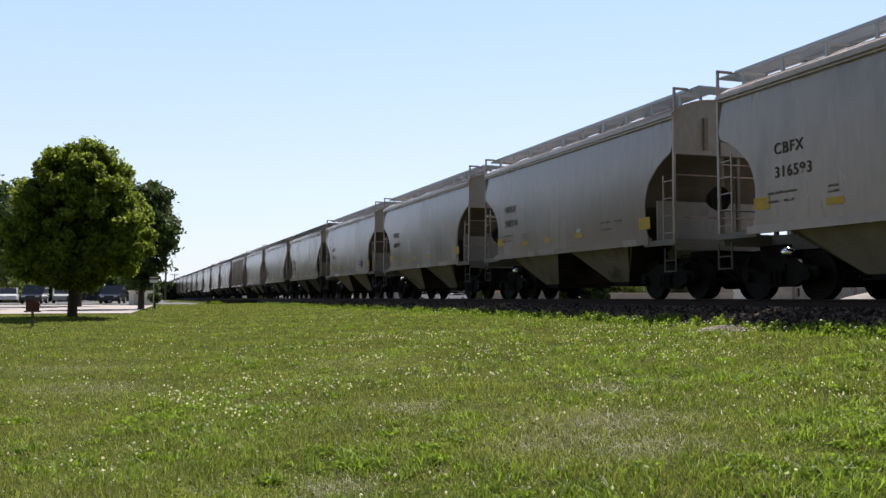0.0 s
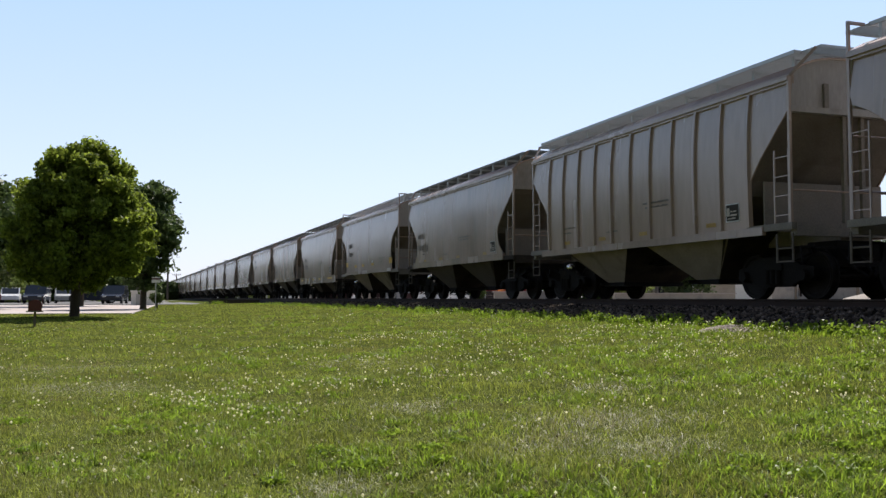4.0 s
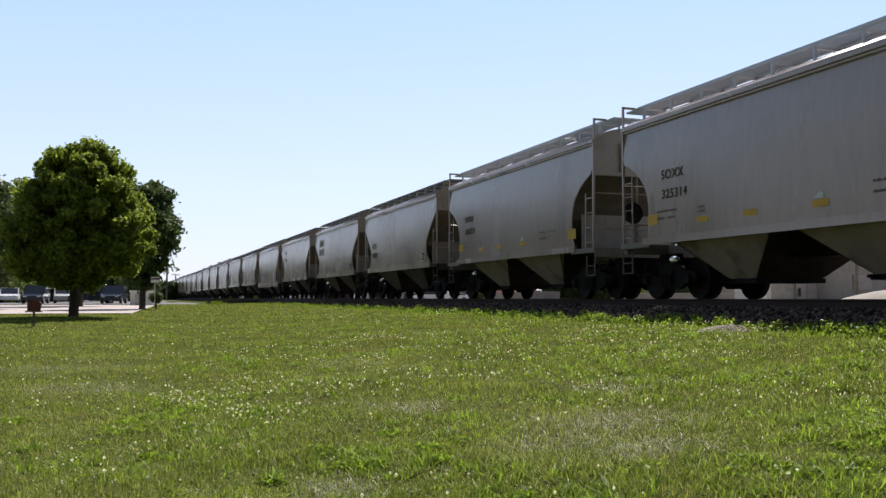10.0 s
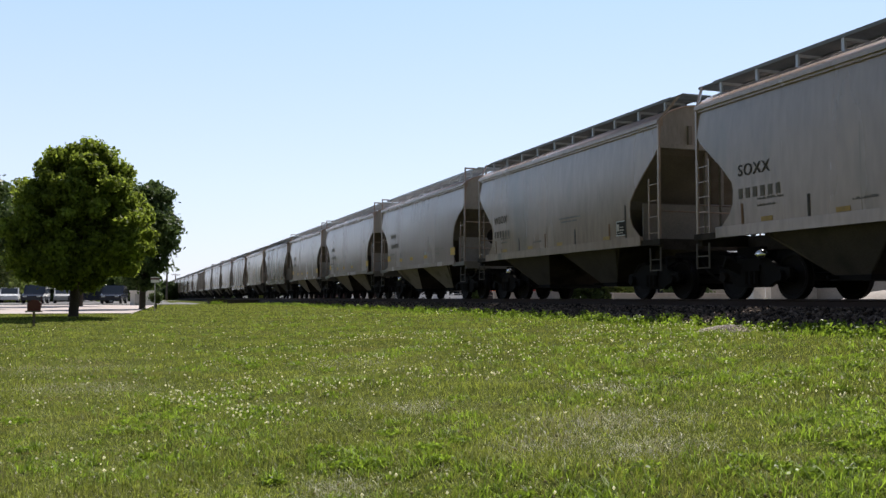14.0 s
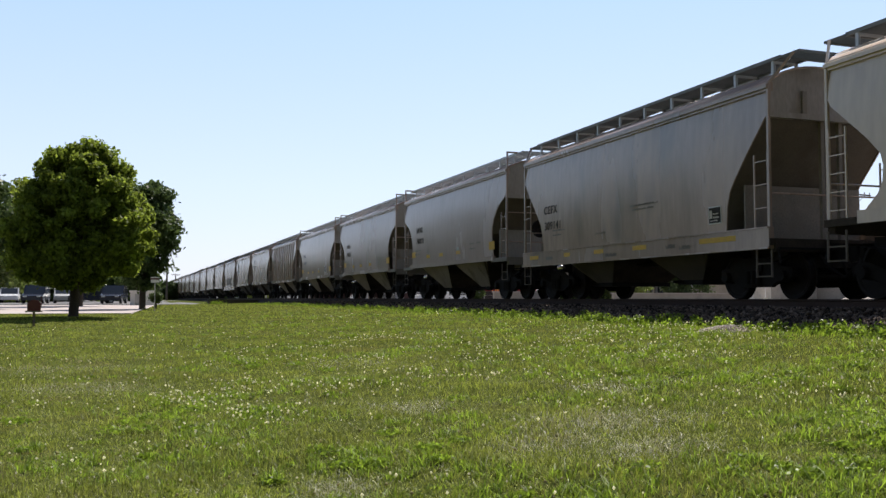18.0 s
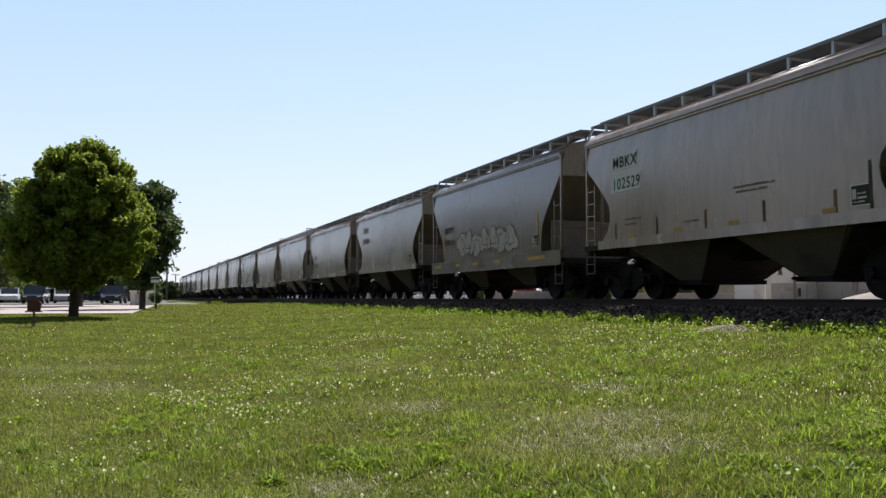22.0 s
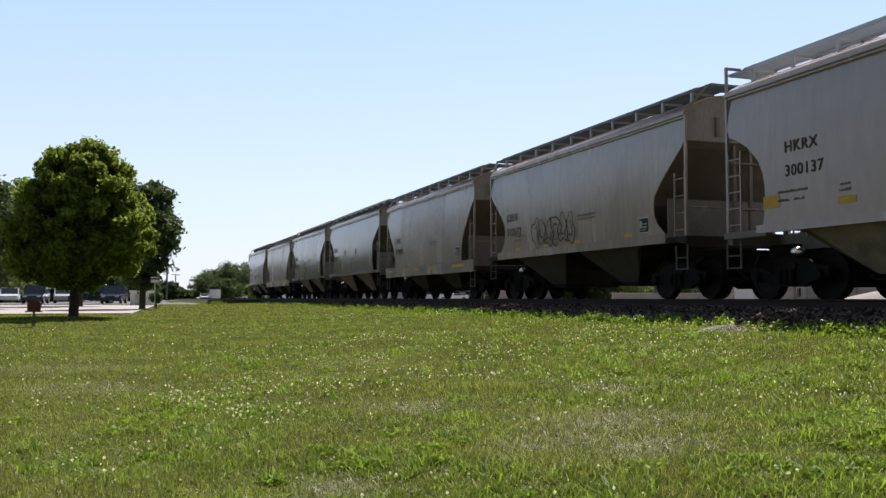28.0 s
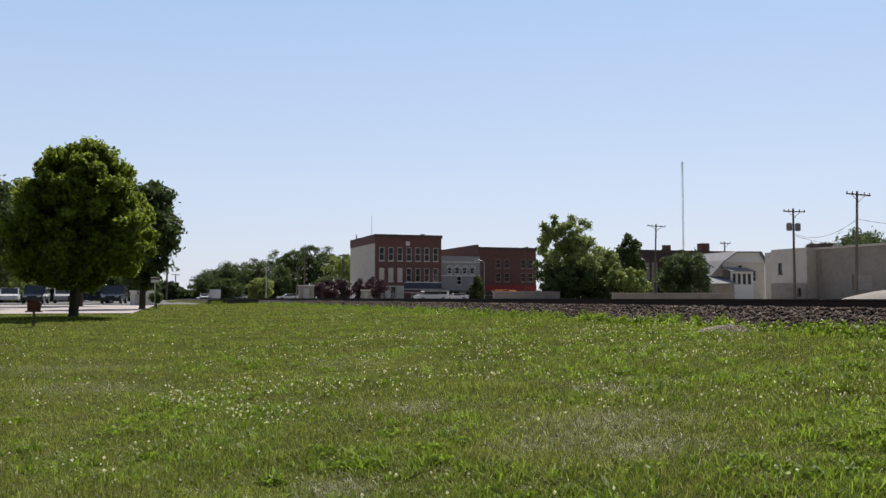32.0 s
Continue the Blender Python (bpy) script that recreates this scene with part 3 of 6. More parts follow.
def build_hopper(style, paint, label):
    """A two-bay covered hopper car, centred on its own origin at rail height."""
    st = STYLES[style]
    e_z, (s0, s1) = st["eave"], st["sill"]
    body = M[paint]
    car = tagged(new("covered_hopper"), label, "freight car", group="train of covered hoppers")
    modern, deep, brace = style == "modern", style == "deep", st["brace"]
    rusty = style in ("older", "deep")
    part("roof", made(roof_sheet, st), body, car, smooth=True)
    for s in (-1, 1):
        part("side_panel", made(side_sheet, st, s), body, car)
        bm = made(box, min(s * 1.47, s * 1.635), max(s * 1.47, s * 1.635), -HALF, HALF, e_z - 0.14, e_z + 0.03)
        bmesh.ops.bevel(bm, geom=[e for e in bm.edges if abs(e.verts[0].co.x) > 1.55 and abs(e.verts[1].co.x) > 1.55 and abs(e.verts[0].co.y - e.verts[1].co.y) > 1], offset=0.05, segments=2, affect="EDGES")
        part("eave_rail", bm, body, car)
        bm = bmesh.new()
        L = HALF - (1.0 if style == "smooth" else -0.02 if deep else 0.75)
        if deep:
            # a tall pressed sill with a lip along its top and bottom
            box(bm, min(s * 1.52, s * 1.645), max(s * 1.52, s * 1.645), -L, L, s0, s1)
            for z in (s0, s1 - 0.03):
                part("sill_flange", made(box, min(s * 1.645, s * 1.68), max(s * 1.645, s * 1.68), -L, L, z, z + 0.03), body, car)
        else:
            box(bm, min(s * 1.57, s * 1.66), max(s * 1.57, s * 1.66), -L, L, s1 - (0.34 if paint == "paint_tan" else 0.22) if style == "older" else s1 - 0.16, s1)
        part("side_sill", bm, body, car)
        # running board with its brackets
        zb = e_z + st.get("board", 0.56 if brace else 0.54)
        x0, x1 = sorted((s * (0.45 if style == "ribbed" else 0.55), s * (1.34 if style == "ribbed" else 1.18)))
        board = part("running_board", made(grating, x0, x1, HALF - 0.1, zb, *((0.035, 0.03) if rusty else (0.03, 0.03) if style == "ribbed" else (0.06, 0.016))), M["board_dark" if rusty else "galv"], car, "steel grating walkway")
        nb = 10
        for k in range(nb):
            y = -HALF + 0.35 + (2 * HALF - 0.7) * k / (nb - 1)
            key = ("bracket", style, s)
            if key not in SHARED:
                bm = bmesh.new()
                if modern:
                    prism(bm, [(-0.02, 0), (0.02, 0), (0.02, 1), (-0.02, 1)], s * 0.62, s * 1.16)
                    for v in bm.verts:
                        v.co.z = (e_z + 0.12 if v.co.z < 0.5 else zb - 0.05) + (0.12 if v.co.z < 0.5 and abs(v.co.x) < 0.9 else 0)
                else:
                    beam(bm, (s * 1.16, 0, e_z + 0.12), (s * 1.16, 0, zb - 0.05), 0.05, 0.07)
                    beam(bm, (s * 0.60, 0, e_z + 0.18), (s * 0.60, 0, zb - 0.05), 0.05)
                    beam(bm, (s * 0.58, 0, zb - 0.075), (s * 1.18, 0, zb - 0.075), 0.05)
                # modern brackets get the dark brown to paint in their shade
                SHARED[key] = finish("bracket", bm, M["dust_and_shade"] if modern else M["galv"])
            put("bracket", SHARED[key], board, pose(0, y, 0))
    # three roof hatches in a row
    for y in (-3.6, -1.2, 1.2, 3.6):
        if "hatch" not in SHARED:
            SHARED["hatch"] = finish("roof_hatch", made(hatch), M["galv"])
        put("roof_hatch", SHARED["hatch"], car, pose(0, y, st["roofz"] - 0.03))
    for e in (-1, 1):
        # closed upper end, slope sheet, platform
        bm = bmesh.new()
        low, rise = st["endz"], st["roofz"] - e_z
        outline = [(-1.56, low), (1.56, low), (1.57, e_z - 0.06)] + [(x, e_z - 0.03 + rise * (1 - abs(x / 1.6) ** 3.4)) for x in (1.45, 1.2, 0.8, 0, -0.8, -1.2, -1.45)] + [(-1.57, e_z - 0.06)]
        a = [bm.verts.new((x, e * (HALF - 0.03), z)) for x, z in outline]
        b = [bm.verts.new((x, e * (HALF - 0.08), z)) for x, z in outline]
        bm.faces.new(a)
        bm.faces.new(b[::-1])
        for i in range(len(a)):
            bm.faces.new((a[i], b[i], b[(i + 1) % len(a)], a[(i + 1) % len(a)]))
        box(bm, -1.56, 1.56, *sorted((e * (HALF - 0.10), e * (HALF + 0.02))), low - 0.06, low + 0.05)
        part("end_panel", bm, M["end_paint_dusty" if rusty else "end_paint"], car)
        part("end_rib", made(box, -0.78, -0.68, *sorted((e * (HALF - 0.028), e * (HALF + 0.03))), low + 0.05, e_z - 0.1), M["end_pale"], car)
        bm = bmesh.new()
        deep = max(i for _, i in st["edge"])
        curve, found = [], False
        for z, i in reversed(st["edge"]):
            if z < low and not found:
                curve.append((HALF - i - 0.02, z))
                found = i >= deep
        curve = [(HALF - 0.06, low + 0.05)] + curve + [(3.62, 1.30), (2.52, 0.46)]
        sheet(bm, [[(-w, e * y, z), (w, e * y, z)] for (y, z), w in zip(curve, [1.572] * (len(curve) - 2) + [1.55, 0.85])], (0, 0, 0.04))
        part("slope_sheet", bm, M["dust_and_shade"], car, "dusty brown sloping end sheet")
        y = e * (HALF - 0.95)
        part("end_plate", made(box, -1.46 if e < 0 else -0.38, 1.46 if e < 0 else 0.38, *sorted((y, y + e * 0.04)), s0 + 0.1, 2.32), M["end_paint" if modern or style == "smooth" else "end_pale"], car)
        for x0 in (-0.22, 0.22):
            part("end_post", made(beam, (x0, e * (HALF - 0.12), s0 + 0.1), (x0, e * (HALF - 0.12), low), 0.08), M["end_pale"], car)
        bm = bmesh.new()
        for z in (2.82, 1.86) if style == "smooth" else (2.05,):
            tube(bm, [(-1.54, e * (HALF + 0.02), z), (1.54, e * (HALF + 0.02), z)], [0.018, 0.018], 6)
        part("grab_rail", bm, body, car)
        part("end_platform", made(end_platform, e, s0), M["grime_and_shade" if rusty else "end_pale"], car)
        part("brake_rigging", made(rigging, e), M["steel"], car)
        part("coupler", made(coupler, e), M["steel"], car)
        bm = bmesh.new()
        zb = e_z + st.get("board", 0.56 if brace else 0.54)
        walk_mat = M["board_dark" if rusty else "galv"]
        y0, y1 = sorted((e * (HALF - 0.1), e * (HALF + 0.42)))
        for y in (y0, y1):
            box(bm, -1.2, 1.2, y - 0.02, y + 0.02, zb - 0.05, zb)
        for k in range(41):
            x = -1.2 + 2.4 * k / 40
            box(bm, x - 0.005, x + 0.005, y0, y1, zb - 0.03, zb - 0.004)
        for k in range(1, 6):
            y = y0 + (y1 - y0) * k / 6
            box(bm, -1.2, 1.2, y - 0.004, y + 0.004, zb - 0.022, zb - 0.008)
        end_walk = part("end_walkway", bm, walk_mat, car)
        for s in (-1, 1):
            bm = bmesh.new()
            if brace:
                beam(bm, (s * 1.2, e * (HALF + 0.30), zb - 0.02), (s * 1.56, e * (HALF - 0.02), e_z), 0.05)
            else:
                beam(bm, (s * 1.56, e * HALF, e_z), (s * 1.56, e * HALF, zb + 0.025), 0.05)
                beam(bm, (s * 1.2, e * HALF, zb), (s * 1.58, e * HALF, zb), 0.05)
            part("end_brace", bm, body, end_walk)
        for s in (-1, 1):
            bm = bmesh.new()
            beam(bm, (s * 1.575, e * (HALF - 0.02), s0 + 0.1), (s * 1.575, e * (HALF - 0.02), e_z - 0.02), 0.055, 0.06)
            part("corner_post", bm, body, car)
            part("step", made(end_step, e, s, s0), M["dust_and_shade"], car)
            tall = 3.0 if e > 0 else 2.85
            part("ladder", made(end_ladder, s, e, s0 + 0.2, tall, 5 if e > 0 else 4, HALF - 0.05, HALF - 0.45), body, car)
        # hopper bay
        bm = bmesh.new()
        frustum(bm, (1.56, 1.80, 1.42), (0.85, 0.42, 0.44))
        bay = part("hopper_bay", bm, M["bay_dark" if rusty else "bay_paint"], car, "dusty sloping discharge hopper", pose(0, e * 2.05, 0))
        bm = bmesh.new()
        box(bm, -0.9, 0.9, -0.5, 0.5, 0.34, 0.44)
        # sheets laid over the end slopes, with their shade in the colour
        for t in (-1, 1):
            part("slope_plate", made(bay_slope, t), M["grime_and_shade"], bay, "sloping bay plate, dark with grime and painted shade")
        tube(bm, [(-1.15, 0.3, 0.40), (1.15, 0.3, 0.40)], [0.03, 0.03], 6)
        part("outlet_gate", bm, M["steel"], bay)
        truck = put("truck", BOLSTER, car, pose(0, e * 4.58, 0), "grimy black two-axle truck")
        for s in (-1, 1):
            put("side_frame", FRAME, truck, pose(s * 1.0, 0, 0))
            put("axle", AXLE, truck, pose(0, s * 0.889, 0))
            for t in (-1, 1):
                put("wheel", WHEEL, truck, pose(s * 0.755, t * 0.889, 0.46, 0, 0, 0 if s < 0 else 180))
    # polished ellipsoid added only to make a sun glint at the truck
    bm = bmesh.new()
    bmesh.ops.create_icosphere(bm, subdivisions=3, radius=1.0, matrix=Matrix.LocRotScale((-1.10, 4.24, 0.91), None, (0.11, 0.17, 0.11)))
    part("wear_cap", bm, M["chrome"], car, "added polished ball that makes a sun glint at the truck", smooth=True)
    bm = bmesh.new()
    tube(bm, [(-0.62, HALF - 0.75, 1.72), (0.62, HALF - 0.75, 1.72)], [0.24, 0.24], 14)
    part("air_reservoir", bm, M["steel"], car)
    if modern:
        # dark disc standing in for the round hole in the end plate
        bm = bmesh.new()
        tube(bm, [(-0.32, -HALF + 0.8, 1.97), (-0.32, -HALF + 0.93, 1.97)][::-1], [0.33, 0.33], 22)
        part("brake_cylinder", bm, M["steel"], car)
    elif style == "smooth":
        bm = bmesh.new()
        # a dished hand wheel turned round its spindle
        n = 20
        rings = [[bm.verts.new((-0.45 + r * math.cos(k * math.tau / n), -HALF - d, 2.30 + r * math.sin(k * math.tau / n))) for k in range(n)]
                 for r, d in ((0.05, -0.14), (0.20, -0.14), (0.24, -0.02), (0.24, 0.05), (0.26, 0.06), (0.29, 0.08), (0.29, 0.12), (0.26, 0.13), (0.22, 0.10), (0.08, 0.08), (0.06, 0.12), (0.02, 0.12))]
        for p, q in zip(rings, rings[1:]):
            for k in range(n):
                bm.faces.new((p[k], p[(k + 1) % n], q[(k + 1) % n], q[k]))
        part("brake_wheel", bm, M["steel"], car, "black dished hand brake wheel")
    for y in (-2.9, -0.95, 1.0, 2.95):
        if ("seam", paint) not in SHARED:
            bm = bmesh.new()
            for (z0, x0), (z1, x1) in zip(PROFILE[::3], PROFILE[3::3]):
                beam(bm, (-x0 + 0.003, 0, z0), (-x1 + 0.003, 0, z1), 0.03, 0.0075)
            SHARED["seam", paint] = finish("weld_seam", bm, body)
        if rusty:
            put("weld_seam", SHARED["seam", paint], car, pose(0, y, 0))
    part("centre_sill", made(box, -0.3, 0.3, -HALF + 1, HALF - 1, 0.85, 1.2), M["steel"], car)
    bm = bmesh.new()
    tube(bm, [(-0.5, -3.2, 0.9), (-0.5, 3.2, 0.9)], [0.03, 0.03], 6)
    tube(bm, [(0.7, -3.0, 0.95), (0.7, 3.0, 0.95)], [0.04, 0.04], 6)
    part("brake_pipe", bm, M["steel"], car)
    if style == "ribbed":
        for s in (-1, 1):
            key = ("rib", s)
            if key not in SHARED:
                SHARED[key] = finish("rib", made(rib, s), body)
            for k in range(11):
                y = -4.55 + 9.1 * k / 10
                put("rib", SHARED[key], car, pose(0, y, 0))
    return car


SHARED = {}

# ---- lettering on the cars ----
FACE = Matrix(((0, 0, -1, 0), (-1, 0, 0, 0), (0, 1, 0, 0), (0, 0, 0, 1)))


def words(text, size, material):
    key = ("text", text, size, material.name)
    if key not in SHARED:
        cu = bpy.data.curves.new("lettering", "FONT")
        cu.body, cu.size, cu.extrude, cu.offset, cu.space_character = text, size, 0.002, 0.003, 1.15
        ob = bpy.data.objects.new("lettering", cu)
        me = bpy.data.meshes.new_from_object(ob)
        bpy.data.objects.remove(ob)
        me.materials.append(material)
        SHARED[key] = me
    return SHARED[key]


def on_side(y, z, lift=0.012):
    """A pose on the side facing the lawn: x runs to the reader's right, y up."""
    x = np.interp(z, [p[0] for p in PROFILE], [p[1] for p in PROFILE])
    return Matrix.Translation((-x - lift, y, z)) @ FACE


def bulge(z):
    return float(np.interp(z, [p[0] for p in PROFILE], [p[1] for p in PROFILE]))


def conform(bm, z):
    """Bend a flat marking that starts at height z to the bulge of the side."""
    for v in bm.verts:
        v.co.z += bulge(z + v.co.y) - bulge(z)


def patch(car, name, y, z, w, h, material, lift=0.008, label=""):
    key = ("patch", w, h, z, material.name)
    if key not in SHARED:
        bm = bmesh.new()
        if name == "stencil" and w > 0.2:
            # one bar with an uneven edge
            r, n = random.Random(int(w * 100 + z * 100)), int(w / 0.035)
            tops = [h * (r.uniform(0.75, 1.1) if r.random() < 0.8 else 0.25) for _ in range(n)]
            sheet(bm, [[(w * k / n, t * row, 0.002) for k, t in enumerate(tops)] for row in (0, 1)], (0, 0, -0.004))
        elif name == "repainted_panel":
            sheet(bm, [[(0, h * k / 14, 0.002), (w, h * k / 14, 0.002)] for k in range(15)], (0, 0, -0.004))
        elif h > 0.5:
            # a tall mark with a wavering edge, bent to the side
            r, n = random.Random(int(w * 1000 + h * 100 + z * 10)), int(h / 0.11)
            edge = [(r.uniform(-0.12, 0.12) * w, w * (1 + r.uniform(-0.15, 0.15))) for _ in range(n + 1)]
            sheet(bm, [[(a * (0.4 + 0.6 * k / n), h * k / n, 0.002), (b, h * k / n, 0.002)] for k, (a, b) in enumerate(edge)], (0, 0, -0.004))
        else:
            box(bm, 0, w, 0, h, -0.002, 0.002)
        conform(bm, z)
        SHARED[key] = finish(name, bm, material)
    return put(name, SHARED[key], car, on_side(y, z, lift), label)


def text_lines(car, lines, y, z, size, gap, material):
    for k, line in enumerate(lines):
        if line.startswith("#"):
            n = int(line[1:])
            for j in range(n):
                patch(car, "lettering", y - j * size * 0.68, z - k * gap, size * 0.36, size * 0.62, M["faded"])
        else:
            put("lettering", words(line, size, material), car, on_side(y, z - k * gap))


def scrawl(car, y0, z0, w, h, material, seed, n=5, fill=None):
    """Rounded spray-paint letters: bulging outlines, some of them filled."""
    r = random.Random(seed)
    for k in range(n):
        line, body = bmesh.new(), bmesh.new()
        cx, cz = w * (k + 0.5) / n, h * r.uniform(0.42, 0.55)
        rx, rz = w / n * r.uniform(0.55, 0.72), h * r.uniform(0.38, 0.52)
        p1, p2 = r.uniform(0, 6), r.uniform(0, 6)
        steps = 30

        def rim(a, f=1.0):
            wob = f * (1 + 0.20 * math.sin(3 * a + p1) + 0.10 * math.sin(5 * a + p2))
            return Vector((cx + rx * wob * math.cos(a), cz + rz * wob * math.sin(a), 0))

        for f, turn, start in ((1.0, math.tau, 0), (0.45, r.uniform(2.5, 4.5), p1)):
            prev = None
            for i in range(steps + 1):
                a = start + turn * i / steps
                c, o = rim(a, f), Vector((math.cos(a), math.sin(a), 0)) * r.uniform(0.012, 0.024)
                cur = (line.verts.new(c - o + Vector((0, 0, 0.002 + 0.0004 * k))), line.verts.new(c + o + Vector((0, 0, 0.002 + 0.0004 * k))))
                if prev:
                    line.faces.new((prev[0], prev[1], cur[1], cur[0]))
                prev = cur
        ring = [body.verts.new(rim(i * math.tau / steps, 0.97) + Vector((0, 0, 0.0002 * k))) for i in range(steps)]
        mid = body.verts.new((cx, cz, 0.0002 * k))
        for i in range(steps):
            body.faces.new((ring[i], ring[(i + 1) % steps], mid))
        conform(line, z0)
        conform(body, z0)
        if fill:
            part("graffiti_fill", body, fill, car, "pale spray-painted letter fill", on_side(y0, z0, 0.011))
        else:
            body.free()
        part("graffiti_letter", line, material, car, "dark spray-painted graffiti outline", on_side(y0, z0, 0.012))


# style, paint, lettering lines ("#n": n unreadable characters), extras
V = 20.48
# place of each car along the track at the start
CENTRES = [-2.69, 10.41, 23.51, 36.56, 49.70, 62.79, 75.66, 88.69, 101.66, 114.65, 127.78, 140.83, 153.95, 166.93, 180.02, 193.04, 206.11, 219.15,
           232.14, 245.13, 258.19, 271.78, 285.00, 297.94, 310.90, 323.86, 336.85, 349.83, 362.82, 375.93, 388.95, 401.86, 414.83, 427.83, 440.82,
           453.85, 466.82, 479.81, 492.74, 505.76, 518.76, 531.85, 544.71, 557.67, 570.63, 583.60, 596.54, 609.58, 622.49, 635.44, 648.34, 661.05]
P, Q, D, G = ("older", "paint_cream"), ("deep", "paint_white"), ("deep", "paint_beige"), ("deep", "paint_tan")
A, W, B, T, R, C = ("smooth", "paint_grey"), ("smooth", "paint_white"), ("older", "paint_beige"), ("older", "paint_tan"), ("ribbed", "paint_white"), ("modern", "paint_cool")
CARS = [
    (A, ("#4", "#6"), ""), (W, ("CBFX", "316593"), ""), (A, ("HKRX", "300316"), ""), (A, ("HKRX", "300297"), ""), (A, ("SOXX", "325287"), "d"),
    (B, ("SOXX", "329398"), "ds"), (B, ("CEFX", "300000"), "d"), (A, ("SOXX", "325250"), "d"), (R, (), "d"), (B, ("#4", "#6"), "d"),
    (A, ("HKRX", "300266"), ""), (D, ("#4", "310295"), "dy"), (B, ("TILX", "331354"), "d"), (B, ("MRMX", "131320"), "dsh"), (T, ("CBFX", "305101"), "dsh"),
    (T, ("CBFX", "305132"), "dsh"), (A, ("HKRX", "300107"), ""), (A, ("SOXX", "325314"), "d"), (A, ("HKRX", "300277"), ""), (B, ("CEFX", "300240"), "d"),
    (B, ("MBKX", "102532"), "dshp"), (B, ("CBFX", "314825"), "dh"), (D, ("CEFX", "309201"), "dyg"), (B, ("SOXX", "#6"), "ds"), (B, ("WSOX", "#6"), "ds"),
    (A, ("#4", "#6"), "y"), (A, ("#4", "#6"), ""), (W, ("SOXX", "325267"), ""), (T, ("CBFX", "305118"), "dsh"), (P, ("MBKX", "102370"), "dh"),
    (D, ("CEFX", "309141"), "dy"), (A, ("HKRX", "300232"), ""), (A, ("HKRX", "300227"), ""), (W, ("CBFX", "316656"), "d"), (R, ("CE FX", "309 314"), "d"),
    (B, ("CBFX", "314848"), "dh"), (B, ("MBKX", "102529"), "dshp"), (G, ("NDYX", "298116"), "dgvy"), (B, ("CBFX", "314684"), "dh"), (B, ("CEFX", "304480"), "dr"),
    (W, ("SOXX", "325336"), "d"), (Q, ("MQRX", "130235"), "d"), (T, ("CBFX", "305160"), "dh"), (B, ("#4", "#6"), "d"), (A, ("#4", "#6"), ""),
    (A, ("HKRX", "300137"), ""), (B, ("CEFX", "312672"), "dyg"), (D, ("CEFX", "300602"), "dyt"), (C, ("HKRX", "300715"), "n"), (C, ("HKRX", "300672"), "n"),
    (D, ("CEFX", "85788"), "dy"), (C, ("HKRX", "300692"), "n"),
]
LABELS = {Q: "pale cream covered hopper car with a tall side sill", D: "dusty beige covered hopper car with a tall marked side sill",
          G: "weathered tan covered hopper car with pale graffiti", P: "cream covered hopper car with a small black data panel", A: "light grey covered hopper car with yellow markings on the rails", W: "pale grey covered hopper car with yellow markings on the rails",
          B: "dusty beige covered hopper car with a black data panel", T: "weathered tan covered hopper car with rust streaks",
          R: "pale covered hopper car with upright outside ribs", C: "cool grey covered hopper car with wide roof walk brackets"}
BASES = {}
TRAIN = []


